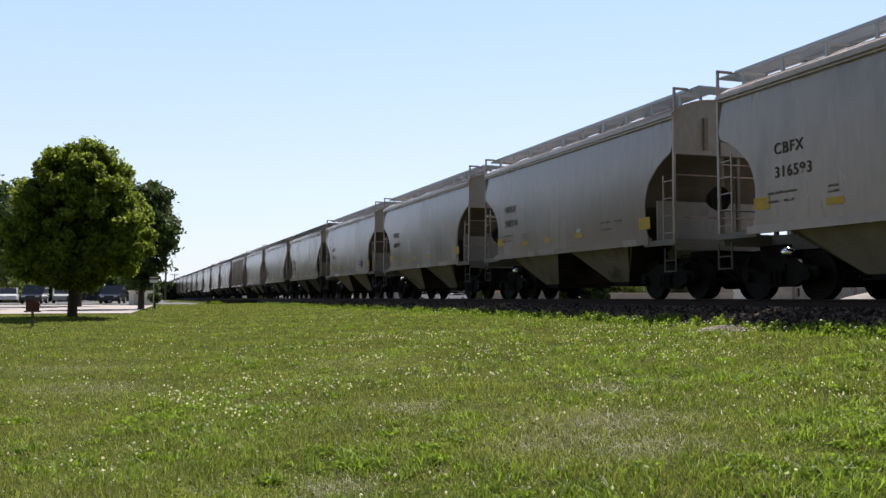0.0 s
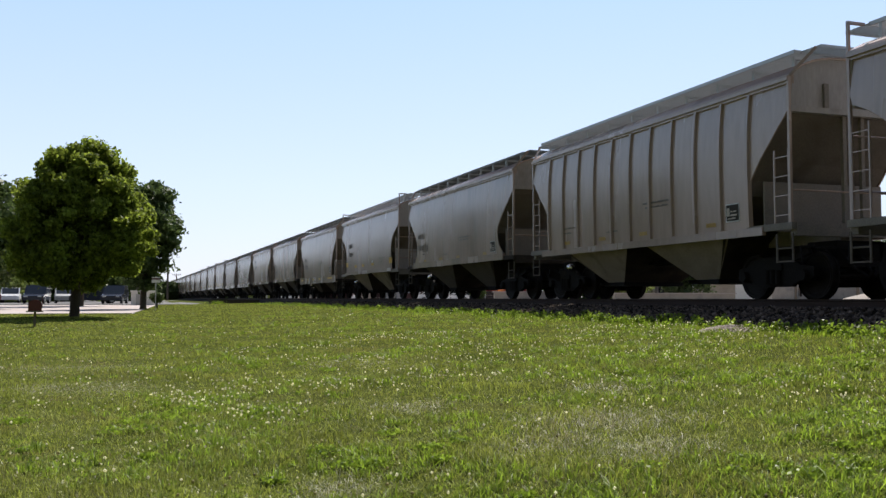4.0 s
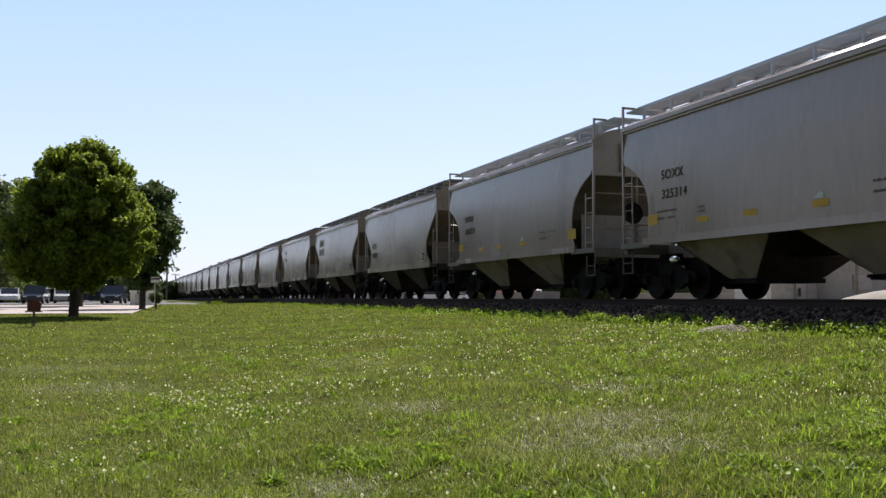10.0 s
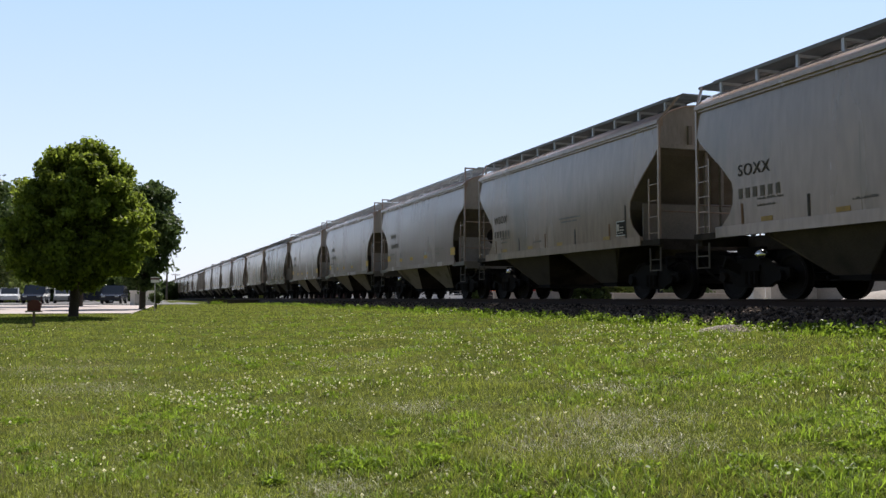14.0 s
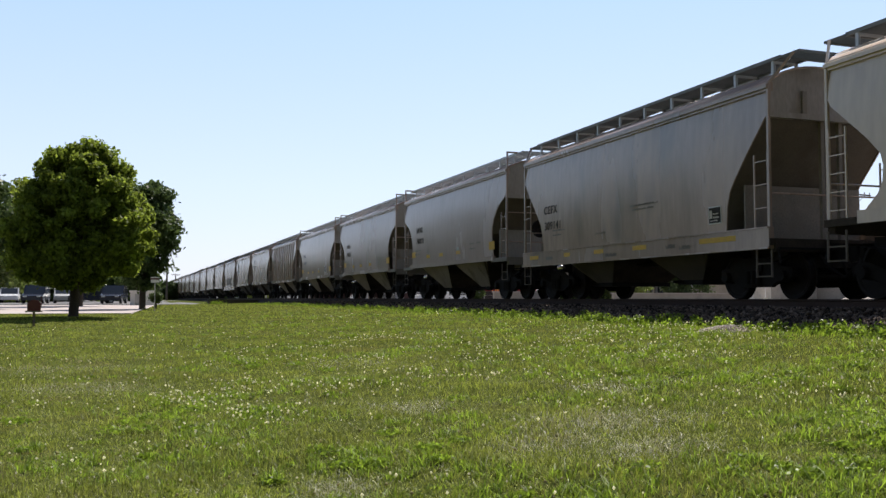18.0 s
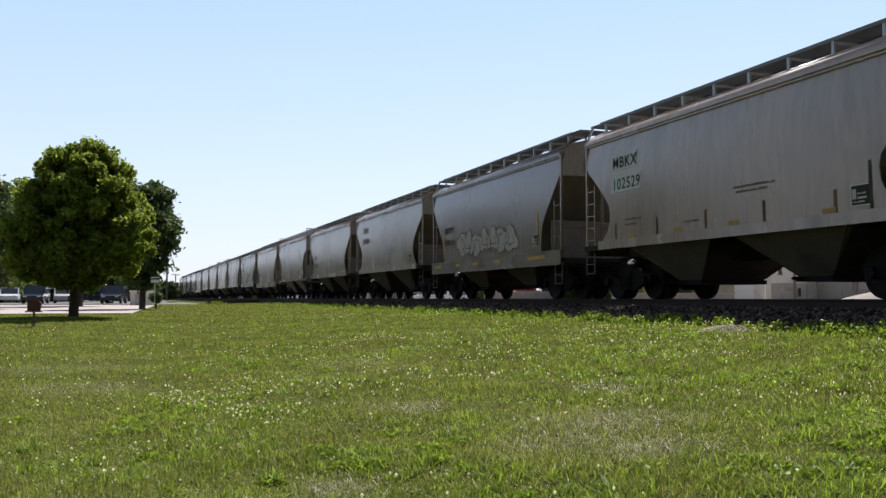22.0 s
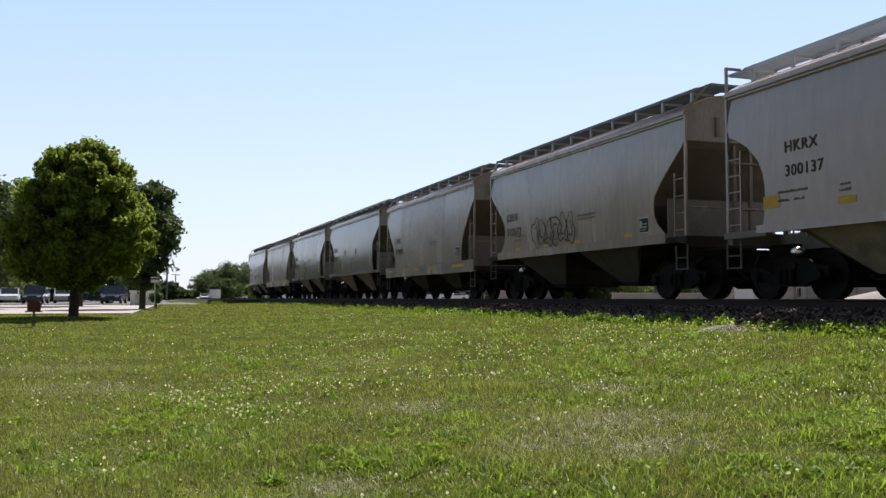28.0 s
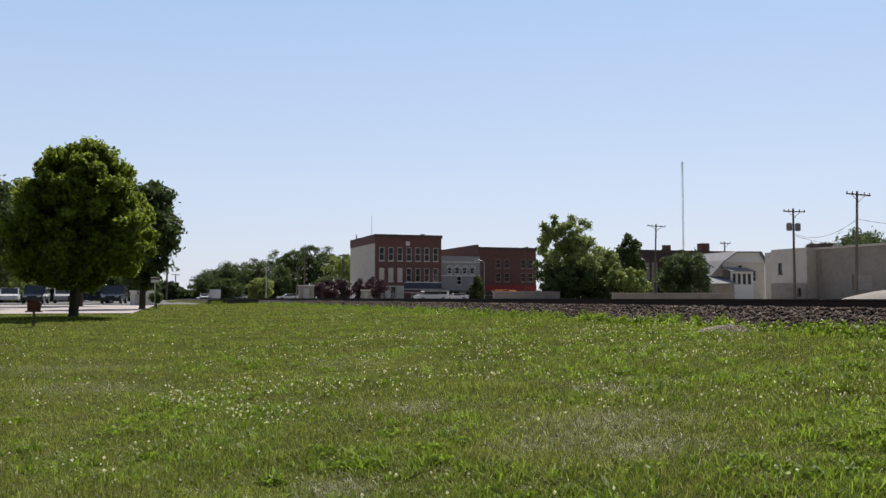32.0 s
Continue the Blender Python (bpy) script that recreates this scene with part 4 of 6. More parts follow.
def dress(car, kind, lines, extra, seed):
    """Lettering, markings and streaks of one car."""
    r = random.Random(seed)
    style = kind[0]
    if kind in (A, W):
        text_lines(car, lines, 3.93, 2.76, 0.30, 0.45, M["worn"])
        patch(car, "marking", -4.25, 1.66, 0.50, 0.28, M["yellow"], label="yellow square marking")
        patch(car, "marking", 4.56, 1.74, 0.46, 0.24, M["yellow"])
        for y in (2.6, 1.0, -0.95):
            patch(car, "marking", y, 1.66, 0.42, 0.13, M["yellow"])
        patch(car, "stencil", -1.02, 1.81, 0.26, 0.12, M["white"])
        for k, (y, z, w) in enumerate(((4.15, 2.00, 0.85), (4.15, 1.84, 0.35), (3.7, 1.84, 0.3), (-2.4, 1.95, 0.5), (-2.4, 1.77, 0.55), (-3.1, 1.95, 0.4), (2.55, 1.98, 0.3), (2.55, 1.88, 0.3))):
            patch(car, "stencil", y, z, w, 0.05, M["faded"])
    elif style == "modern":
        text_lines(car, lines, 4.44, 2.68, 0.355, 0.51, M["worn"])
        for y in (2.2, -0.3, -3.9):
            patch(car, "marking", y, 1.66, 0.10, 0.50, M["yellow"])
        for y in (1.68, -0.82):
            for name, rad, lift, m_ in (("sign_disc", 0.165, 0.008, "carred"), ("sign_disc", 0.13, 0.011, "white"), ("stroke", 0.0, 0.014, "black")):
                bm = bmesh.new()
                if rad:
                    bmesh.ops.create_circle(bm, cap_ends=True, segments=20, radius=rad)
                else:
                    beam(bm, (-0.07, -0.085, 0), (0.07, 0.085, 0), 0.035, 0.002, (0, 0, 1))
                    beam(bm, (-0.055, 0.08, 0.0015), (0.055, -0.08, 0.0015), 0.025, 0.002, (0, 0, 1))
                part(name, bm, M[m_], car, "round white warning disc with a dark rim" if rad == 0.165 else "", on_side(y - 0.14, 2.54, lift))
        for y, z, w in ((3.95, 1.75, 0.8), (3.95, 1.62, 0.6), (-2.6, 2.1, 0.6), (-2.6, 1.95, 0.5), (0.8, 1.9, 0.5), (0.1, 1.9, 0.5), (0.1, 1.75, 0.5)):
            patch(car, "stencil", y, z, w, 0.06, M["faded"])
    else:
        high = "h" in extra
        z, size = (3.34, 0.39) if high else (2.48, 0.33)
        if "p" in extra:
            patch(car, "name_plate", 4.40, z - 0.10, 1.25, 0.44, M["white"], 0.007)
            patch(car, "name_plate", 4.36, z - 0.66, 1.45, 0.44, M["white"], 0.007)
            z -= 0.04
        if style == "ribbed":
            # the lettering is split by the ribs
            for k, line in enumerate(lines):
                for j, piece in enumerate(line.split()):
                    text_lines(car, (piece,), 4.46 - 0.84 * j, 2.86 - 0.46 * k, 0.31, 0.46, M["worn"])
        else:
            text_lines(car, lines, 4.26, z, size, size * 1.40, M["black" if "p" in extra or "y" in extra else "worn"])
        for y, zz, w in ((3.7, 1.95, 0.8), (3.7, 1.82, 0.55), (-0.6, 2.25, 1.3), (-0.7, 2.15, 1.0), (1.2, 1.7, 0.6)):
            patch(car, "stencil", y, zz, w, 0.045, M["faded"])
        if style == "deep":
            for y, w in ((5.25, 0.62), (2.95, 0.36), (1.2, 0.5), (-0.75, 0.62), (-3.5, 1.25)):
                patch(car, "marking", y, 1.18, w, 0.11, M["yellow"], 0.056)
            for y, z, w in ((4.1, 1.14, 0.45), (0.6, 1.08, 0.6), (-2.2, 1.15, 0.4), (-2.75, 1.1, 0.45)):
                patch(car, "stencil", y, z, w, 0.09, M["faded"], 0.056)
        else:
            for y in (3.6, 1.6, -0.4, -3.1):
                patch(car, "marking", y, 1.50 + 0.02, 0.34, 0.09, M["yellow"] if "y" in extra else M["ochre"])
    if "s" in extra:
        for k in range(5):
            patch(car, "streak", 4.2 - k * 1.9, 1.50, 0.07, 0.42, M["worn"] if k % 2 else M["rust"])
        patch(car, "streak", -4.22, 1.48, 0.06, 0.85, M["worn"])
    if "r" in extra:
        for k in range(3):
            patch(car, "marking", 1.7, 2.02 + 0.11 * k, 0.85 - 0.12 * (k % 2), 0.08, M["pink"])
    if "t" in extra:
        patch(car, "repainted_panel", 3.4, 2.35, 5.9, 1.72, M["touch_up"], 0.005, "greyer repainted stretch of the side")
    if kind == T and "g" not in extra:
        for k, (y, z, hh) in enumerate(((4.72, 1.75, 1.1), (4.58, 1.6, 0.8), (4.86, 2.0, 0.7), (-4.3, 1.7, 0.7))):
            patch(car, "streak", y, z, 0.05 + 0.02 * (k % 2), hh, M["rust_thin"], label="brown rust run")
    if "d" in extra and kind in (A, W):
        patch(car, "data_panel", -2.95, 1.62, 0.38, 0.36, M["white"], 0.007)
        patch(car, "data_panel", -2.98, 1.65, 0.32, 0.30, M["black"], 0.010, "black data panel")
    elif "d" in extra:
        patch(car, "data_panel", -3.80, 1.58, 0.44, 0.37, M["white"], 0.007)
        patch(car, "data_panel", -3.82, 1.60, 0.40, 0.33, M["black"], 0.010, "black data panel")
        for y, z, w, h in ((-3.84, 1.70, 0.09, 0.17), (-3.96, 1.78, 0.22, 0.035), (-3.96, 1.70, 0.2, 0.035), (-3.85, 1.64, 0.3, 0.025)):
            patch(car, "stencil", y, z, w, h, M["spray"], 0.013)
    if "g" in extra:
        if kind == G:
            scrawl(car, 2.75, 1.52, 5.3, 0.92, M["worn"], seed, 7, M["spray"])
        else:
            scrawl(car, 2.3, 1.53, 2.7, 0.85, M["black"], seed, 6)
    if "v" in extra:
        patch(car, "marking", -4.15, 1.62, 0.09, 1.0, M["yellow"])
        patch(car, "marking", 4.42, 1.53, 0.09, 0.95, M["yellow"])
        for y in (1.6, -0.4):
            patch(car, "streak", y, 1.55, 0.08, 0.42, M["rust"], 0.016)


for k, (kind, lines, extra) in enumerate(CARS):
    if kind not in BASES:
        BASES[kind] = build_hopper(*kind, LABELS[kind])
        car = BASES[kind]
        BASES[kind] = copy_thing(car, Matrix())
    else:
        car = copy_thing(BASES[kind], Matrix())
    TRAIN.append((car, CENTRES[k]))
for base in BASES.values():
    for o in [*base.children_recursive, base]:
        bpy.data.objects.remove(o)
for k, (car, _) in enumerate(TRAIN):
    dress(car, *CARS[k], k)


def motions():
    """The train rolls past at an even speed."""
    for car, start in TRAIN:
        walk(car, [(t, pose(TRACK, start - V * t, 0)) for t in (0.0, 8.0, 16.0, 24.0, 32.0)])


def leaf_mesh(name, centres, radii, n, size, material, flat=0.75):
    """Clumps of small leaf faces round clump centres."""
    centres, radii = np.asarray(centres), np.asarray(radii)
    k = rng.integers(0, len(centres), n)
    d = rng.normal(size=(n, 3))
    d /= np.linalg.norm(d, axis=1)[:, None]
    far = np.where(rng.random(n) < 0.2, 1.4, 1.0)
    p = centres[k] + d * (radii[k] * far * rng.random(n) ** 0.5)[:, None] * np.array([1, 1, flat])
    u = rng.normal(size=(n, 3))
    u /= np.linalg.norm(u, axis=1)[:, None]
    w = np.cross(u, d + 0.4 * rng.normal(size=(n, 3)))
    w /= np.linalg.norm(w, axis=1)[:, None] + 1e-6
    s = size * rng.uniform(0.6, 1.3, n)
    u, w = u * s[:, None], w * (s * 0.62)[:, None]
    v = np.stack([p - u, p + w - u * 0.1, p + u, p - w - u * 0.1], 1).reshape(-1, 3)
    f = np.arange(4 * n).reshape(n, 4)
    return raw_mesh(name, v, f, material)


# ---- lawn cover ----
def patchy(x, y, a, b):
    return np.sin(x * a + 1.7 * np.sin(y * b)) + np.sin(y * a * 1.3 + 1.3 * np.sin(x * b * 1.7 + 2)) + 0.6 * np.sin(2.9 * a * x + 2.1 * b * y)


def scatter(n, r0, r1, power=1.0, half=29.5):
    """Points spread over the lawn in front of the eye, denser close by."""
    r = r0 * (r1 / r0) ** (rng.random(n) ** power)
    a = radians(19.16) + radians(half) * rng.uniform(-1, 1, n)
    x, y = r * np.sin(a), r * np.cos(a)
    ok = (x < 9.75 + 0.15 * np.sin(y * 2.1)) & ~((y > 45.7) & (y < 78.5) & (x < 0.4 + (y - 46) * 0.07))
    return x[ok], y[ok]


def blades(name, x, y, h, w, material, lean=0.6, label="", category="grass"):
    """Curved tapering blades of grass, joined in one mesh."""
    n = len(x)
    a = rng.random(n) * math.tau
    b = a + rng.normal(1.57, 0.6, n)
    side = np.stack([np.cos(a), np.sin(a), np.zeros(n)], -1) * (w / 2)[:, None]
    bend = np.stack([np.cos(b), np.sin(b), np.zeros(n)], -1) * (h * lean * rng.random(n))[:, None]
    base = np.stack([x, y, lawn_z(x, y) - 0.005], -1)
    mid = base + bend * 0.35 + np.array([0, 0, 1]) * (h * 0.6)[:, None]
    tip = base + bend + np.array([0, 0, 1]) * (h * rng.uniform(0.75, 1.0, n))[:, None]
    v = np.stack([base - side, base + side, mid - side * 0.8, mid + side * 0.8, tip], 1).reshape(-1, 3)
    f = (np.arange(n)[:, None, None] * 5 + np.array([(0, 1, 3), (0, 3, 2), (2, 3, 4)])[None]).reshape(-1, 3)
    return tagged(new(name, raw_mesh(name, v, f, material)), label, category, kind="stuff")


# places where the lawn is worn and dry, and where it grows lush: x, y, size
WORN = ((3.7, 6.8, 0.75), (3.05, 6.3, 0.55), (3.45, 5.5, 0.5), (2.7, 8.6, 0.5), (1.3, 5.8, 0.3), (4.7, 8.3, 0.6), (-0.5, 12.6, 1.0), (-0.8, 16.0, 1.5), (3.2, 13.5, 1.0))
LUSH = ((2.5, 6.9, 0.4), (4.7, 5.1, 0.6), (5.4, 8.2, 0.8), (3.8, 4.0, 0.5), (1.4, 6.6, 0.4), (3.5, 4.8, 0.3), (1.0, 9.4, 0.7), (2.1, 6.4, 0.3), (0.7, 10.6, 0.8), (6.3, 7.4, 0.8), (2.4, 14.5, 1.2), (6.0, 10.5, 1.2), (8.4, 13.0, 1.3))
BLOOM = ((0.7, 10.6, 0.9), (4.2, 9.5, 0.9), (3.2, 11.0, 1.0), (2.6, 14.2, 0.8), (6.9, 12.2, 1.7), (5.4, 12.6, 1.3), (5.5, 6.3, 0.9), (1.1, 9.3, 0.7), (4.2, 16.5, 1.8), (8.0, 14.5, 1.4), (1.6, 12.2, 0.7), (7.6, 10.6, 1.0), (8.4, 11.5, 0.9), (8.8, 14.0, 1.0), (6.6, 9.2, 0.6))


def hills(x, y, spots):
    out = np.zeros(len(x))
    for px, py, size in spots:
        out = np.maximum(out, np.exp(-((x - px) ** 2 + (y - py) ** 2) / size ** 2))
    return out


def lawn():
    x, y = scatter(400000, 3.6, 76, 0.85)
    r = np.hypot(x, y)
    # thin out small gaps close by
    k = (patchy(x, y, 8.5, 5.5) + 0.8 * rng.normal(size=len(x)) > -1.0) | (rng.random(len(x)) < np.interp(r, [5, 16], [0.25, 1.0]))
    x, y, r = x[k], y[k], r[k]
    wide = np.interp(r, [4, 10, 20, 45, 76], [0.0045, 0.007, 0.013, 0.03, 0.06])
    dry = 0.25 * patchy(x, y, 1.7, 1.2) + 0.8 * rng.normal(size=len(x)) + 2.2 * hills(x, y, WORN) - 1.5 * hills(x, y, LUSH)
    green = (dry < 1.9) | (rng.random(len(x)) < 0.25)
    h = rng.uniform(0.022, 0.06, len(x)) * (1 + 0.35 * np.clip(patchy(x, y, 2.3, 1.4), -0.5, 1.5))
    blades("lawn_grass", x[green], y[green], h[green], wide[green], M["grass"], 1.5, "short green blades of mown lawn grass")
    d = ~green
    blades("dry_lawn_grass", x[d], y[d], h[d] * 0.8, wide[d] * 0.8, M["straw"], 2.4, "dry straw-coloured grass in worn patches")
    x, y = scatter(150000, 3.6, 13, 0.95)
    k = patchy(x, y, 10.5, 6.5) + 0.7 * rng.normal(size=len(x)) > -0.5
    x, y = x[k], y[k]
    blades("fine_lawn_grass", x, y, rng.uniform(0.018, 0.045, len(x)), rng.uniform(0.002, 0.005, len(x)), M["grass_near"], 2.2, "fine low blades of mown lawn grass")
    x, y = scatter(150000, 3.6, 16, 0.95)
    k = hills(x, y, WORN) + 0.24 * rng.normal(size=len(x)) > 0.58
    x, y = x[k], y[k]
    blades("thatch", x, y, rng.uniform(0.025, 0.06, len(x)), rng.uniform(0.002, 0.0045, len(x)), M["pale_blade"], 3.0, "pale dry thatch lying in worn patches of the lawn")
    # sparser grass all round the standpoint
    n = 60000
    x, y = rng.uniform(-14, 9.6, n), rng.uniform(-14, 24, n)
    a = np.degrees(np.arctan2(x, y)) - 19.16
    k = (np.abs(a) > 29.3) | (np.hypot(x, y) < 3.7)
    blades("sparse_lawn_grass", x[k], y[k], rng.uniform(0.03, 0.07, k.sum()), rng.uniform(0.008, 0.016, k.sum()), M["grass"], 1.8, "short mown grass round the standpoint")
    # tufts: blades that fan out from one root
    cx, cy = scatter(10500, 3.6, 40, 0.8)
    k = 0.5 * patchy(cx, cy, 1.4, 1.0) + 0.10 * cx + 0.7 * rng.normal(size=len(cx)) + 1.7 * hills(cx, cy, LUSH) - 1.6 * hills(cx, cy, WORN) > 0.75
    cx, cy = cx[k], cy[k]
    size = rng.uniform(0.45, 1.2, len(cx)) ** 1.7
    per = 24
    x = (cx[:, None] + 0.045 * size[:, None] * rng.normal(size=(len(cx), per))).ravel()
    y = (cy[:, None] + 0.045 * size[:, None] * rng.normal(size=(len(cx), per))).ravel()
    r = np.hypot(x, y)
    h = (size[:, None] * rng.uniform(0.04, 0.095, (len(cx), per))).ravel()
    k = x < 9.7
    blades("rich_lawn_grass", x[k], y[k], h[k], (np.interp(r, [4, 12, 40], [0.0068, 0.011, 0.028]) * rng.uniform(0.7, 1.3, len(x)))[k], M["grass_rich"], 1.9, "lush bright green tufts in the lawn")
    # weeds along the foot of the track bed
    n = 15000
    y = 4 + 75 * rng.random(n) ** 1.5
    x = 9.55 + rng.normal(0, 0.28, n) + 0.12 * np.sin(y * 1.9) - 0.25
    tall = 0.05 + 0.12 * (np.sin(y * 3.1) * np.sin(y * 1.27 + 1) > 0.15) * rng.random(n)
    blades("verge_weeds", x, y, tall * rng.uniform(0.5, 1.1, n), rng.uniform(0.012, 0.03, n), M["grass_rich"], 0.8, "tall bright weeds along the foot of the ballast", "weeds")
    n = 420
    y = 4.5 + 60 * rng.random(n) ** 1.5
    x = 9.42 + rng.normal(0, 0.2, n) + 0.12 * np.sin(y * 1.9)
    c = np.stack([x, y, lawn_z(x, y) + rng.uniform(0.03, 0.13, n)], -1)
    tagged(new("leafy_weeds", leaf_mesh("leafy_weeds", c, np.full(n, 0.10), 15000, 0.027, M["grass_rich"], 0.9)), "broad-leaved green weeds beside the ballast", "weeds", kind="stuff")


def leafy_patches():
    """Low broad-leaved plants in the lawn close by."""
    x, y = scatter(520, 4.0, 17, 0.8)
    k = 0.5 * patchy(x, y, 1.2, 0.9) + 0.5 * rng.normal(size=len(x)) + 1.8 * hills(x, y, LUSH) - 1.5 * hills(x, y, WORN) > 0.9
    x, y = x[k], y[k]
    c = np.stack([x, y, lawn_z(x, y) + 0.03], -1)
    me = leaf_mesh("clover_leaves", c, rng.uniform(0.06, 0.2, len(x)), 16000, 0.016, M["grass_rich"], 0.22)
    tagged(new("clover_leaves", me), "bright green clover and plantain leaves in the lawn", "weeds", kind="stuff")


def blobs(name, c, s, material, label, category):
    """Small rounded lumps, joined in one mesh."""
    n = len(c)
    base = np.array([(1, 0, 0), (-1, 0, 0), (0, 1, 0), (0, -1, 0), (0, 0, 1), (0, 0, -1)], float)
    v = (c[:, None] + base[None] * rng.uniform(0.75, 1.2, (n, 6, 1)) * s[:, None, None]).reshape(-1, 3)
    f = np.array([(0, 2, 4), (2, 1, 4), (1, 3, 4), (3, 0, 4), (2, 0, 5), (1, 2, 5), (3, 1, 5), (0, 3, 5)])
    faces = (np.arange(n)[:, None, None] * 6 + f[None]).reshape(-1, 3)
    return tagged(new(name, raw_mesh(name, v, faces, material)), label, category, kind="stuff")


def flowers():
    x, y = scatter(30000, 3.8, 30, 0.8)
    r = np.hypot(x, y)
    k = 0.4 * patchy(x, y, 1.5, 1.1) + 0.8 * rng.normal(size=len(x)) + np.interp(r, [4, 8, 14], [-0.55, -0.05, 0.3]) + 1.55 * hills(x, y, BLOOM) > 1.75
    x, y, r = x[k], y[k], r[k]
    s = rng.uniform(0.005, 0.0135, len(x)) * np.interp(r, [5, 9, 30], [1.0, 1.15, 1.35])
    c = np.stack([x, y, lawn_z(x, y) + rng.uniform(0.07, 0.125, len(x))], -1)
    blobs("clover_flowers", c, s, M["clover"], "white clover heads scattered over the lawn", "flowers")
    x, y = scatter(420, 4.0, 16, 0.9)
    c = np.stack([x, y, lawn_z(x, y) + 0.035], -1)
    blobs("fallen_leaves", c, rng.uniform(0.006, 0.016, len(x)), M["straw"], "small dry leaves lying in the grass", "leaves")


lawn()
leafy_patches()
flowers()


def gravel_heap(x, y, z, rx, ry, h, label, material, n=500):
    top = tagged(new("gravel_heap"), label, "gravel")
    bm = bmesh.new()
    rings = []
    for i in range(7):
        t = i / 6
        rings.append([bm.verts.new((x + rx * (1 - t) * math.cos(a) * (1 + 0.12 * math.sin(3 * a + i)), y + ry * (1 - t) * math.sin(a) * (1 + 0.1 * math.cos(2 * a)),
                                    z + h * (1 - (1 - t) ** 2.0))) for a in [k * math.tau / 24 for k in range(24)]])
    for a, b in zip(rings, rings[1:]):
        for k in range(24):
            bm.faces.new((a[k], a[(k + 1) % 24], b[(k + 1) % 24], b[k]))
    part("gravel", bm, material, top, smooth=True)
    r = random.Random(4)
    bm = bmesh.new()
    for k in range(n if h < 0.5 else 0):
        a, d = r.uniform(0, math.tau), math.sqrt(r.random()) * 0.98
        c = Vector((x + rx * d * math.cos(a), y + ry * d * math.sin(a), z + h * (1 - d * d)))
        w = r.uniform(0.012, 0.03)
        beam(bm, c - Vector((w, 0, w * 0.3)), c + Vector((w * r.uniform(0.3, 1), w * r.uniform(-1, 1), w * 0.6)), w * 1.3, w)
    if len(bm.verts):
        part("stone_layer", bm, M["gravel_dull"], top)
    else:
        bm.free()
    return top


gravel_heap(9.15, 12.3, -0.52, 0.5, 0.55, 0.09, "low heap of dull brown gravel in the grass by the track", M["gravel_dull"])
gravel_heap(61.0, 60, -0.7, 6.0, 5.0, 1.42, "broad pale heap of gravel beyond the track", M["gravel_pale"])


# ---- pavement, mailbox, parked things ----
bm = bmesh.new()
ys = [46, 52, 58, 64, 70, 78]
rows = [[(x if x > -50 else -60, y, float(lawn_z(-5, y)) + 0.035) for x in (-60, -20, -8, -3, 0.3 + (y - 46) * 0.07)] for y in ys]
sheet(bm, rows, (0, 0, -0.25))
tagged(put("pavement", finish("pavement", bm, M["concrete"])), "pale concrete parking apron behind the lawn", "pavement", kind="structure")
bm = bmesh.new()
sheet(bm, [[(x, y, -0.485 + 0.0005 * (y - 78)) for x in (-80, -20, 0, 8.5)] for y in (78.2, 100, 140, 190)], (0, 0, -0.2))
tagged(put("road", finish("road", bm, M["asphalt"])), "worn grey asphalt street and parking lot", "road", kind="structure")


# unseen slab, added so walls beyond the track get neutral bounced light
bm = bmesh.new()
sheet(bm, [[(x, y, -0.52) for x in (17.6, 40, 80, 140, 320)] for y in (-60, 20, 60, 110, 150, 200, 420)], (0, 0, -0.2))
tagged(put("street", finish("street", bm, M["street"])), "pale dusty street and lots beyond the track", "street", kind="structure")


def mailbox(x, y):
    z = float(lawn_z(x, y))
    top = tagged(new("mailbox"), "dark maroon mailbox on a timber post in the lawn", "mailbox")
    top.matrix_basis = pose(x, y, z, 0, 0, 4)
    part("post", made(box, -0.035, 0.035, -0.035, 0.035, -0.1, 0.46), M["wood"], top, "dark timber post")
    bm = bmesh.new()
    n = 10
    prof = [(-0.19, 0.50), (0.19, 0.50), (0.19, 0.70)] + [(0.19 * math.cos(k * math.pi / n), 0.70 + 0.14 * math.sin(k * math.pi / n)) for k in range(1, n)] + [(-0.19, 0.70)]
    a = [bm.verts.new((px, -0.3, pz)) for px, pz in prof]
    b = [bm.verts.new((px, 0.3, pz)) for px, pz in prof]
    bm.faces.new(a)
    bm.faces.new(b[::-1])
    for i in range(len(prof)):
        bm.faces.new((a[(i + 1) % len(prof)], a[i], b[i], b[(i + 1) % len(prof)]))
    part("body", bm, M["carred"], top)
    part("flag", made(box, 0.195, 0.215, -0.2, -0.1, 0.60, 0.92), M["carred"], top, "small red flag")
    part("shelf", made(box, -0.24, 0.24, -0.34, 0.34, 0.46, 0.50), M["wood"], top)


mailbox(-2.64, 31.0)


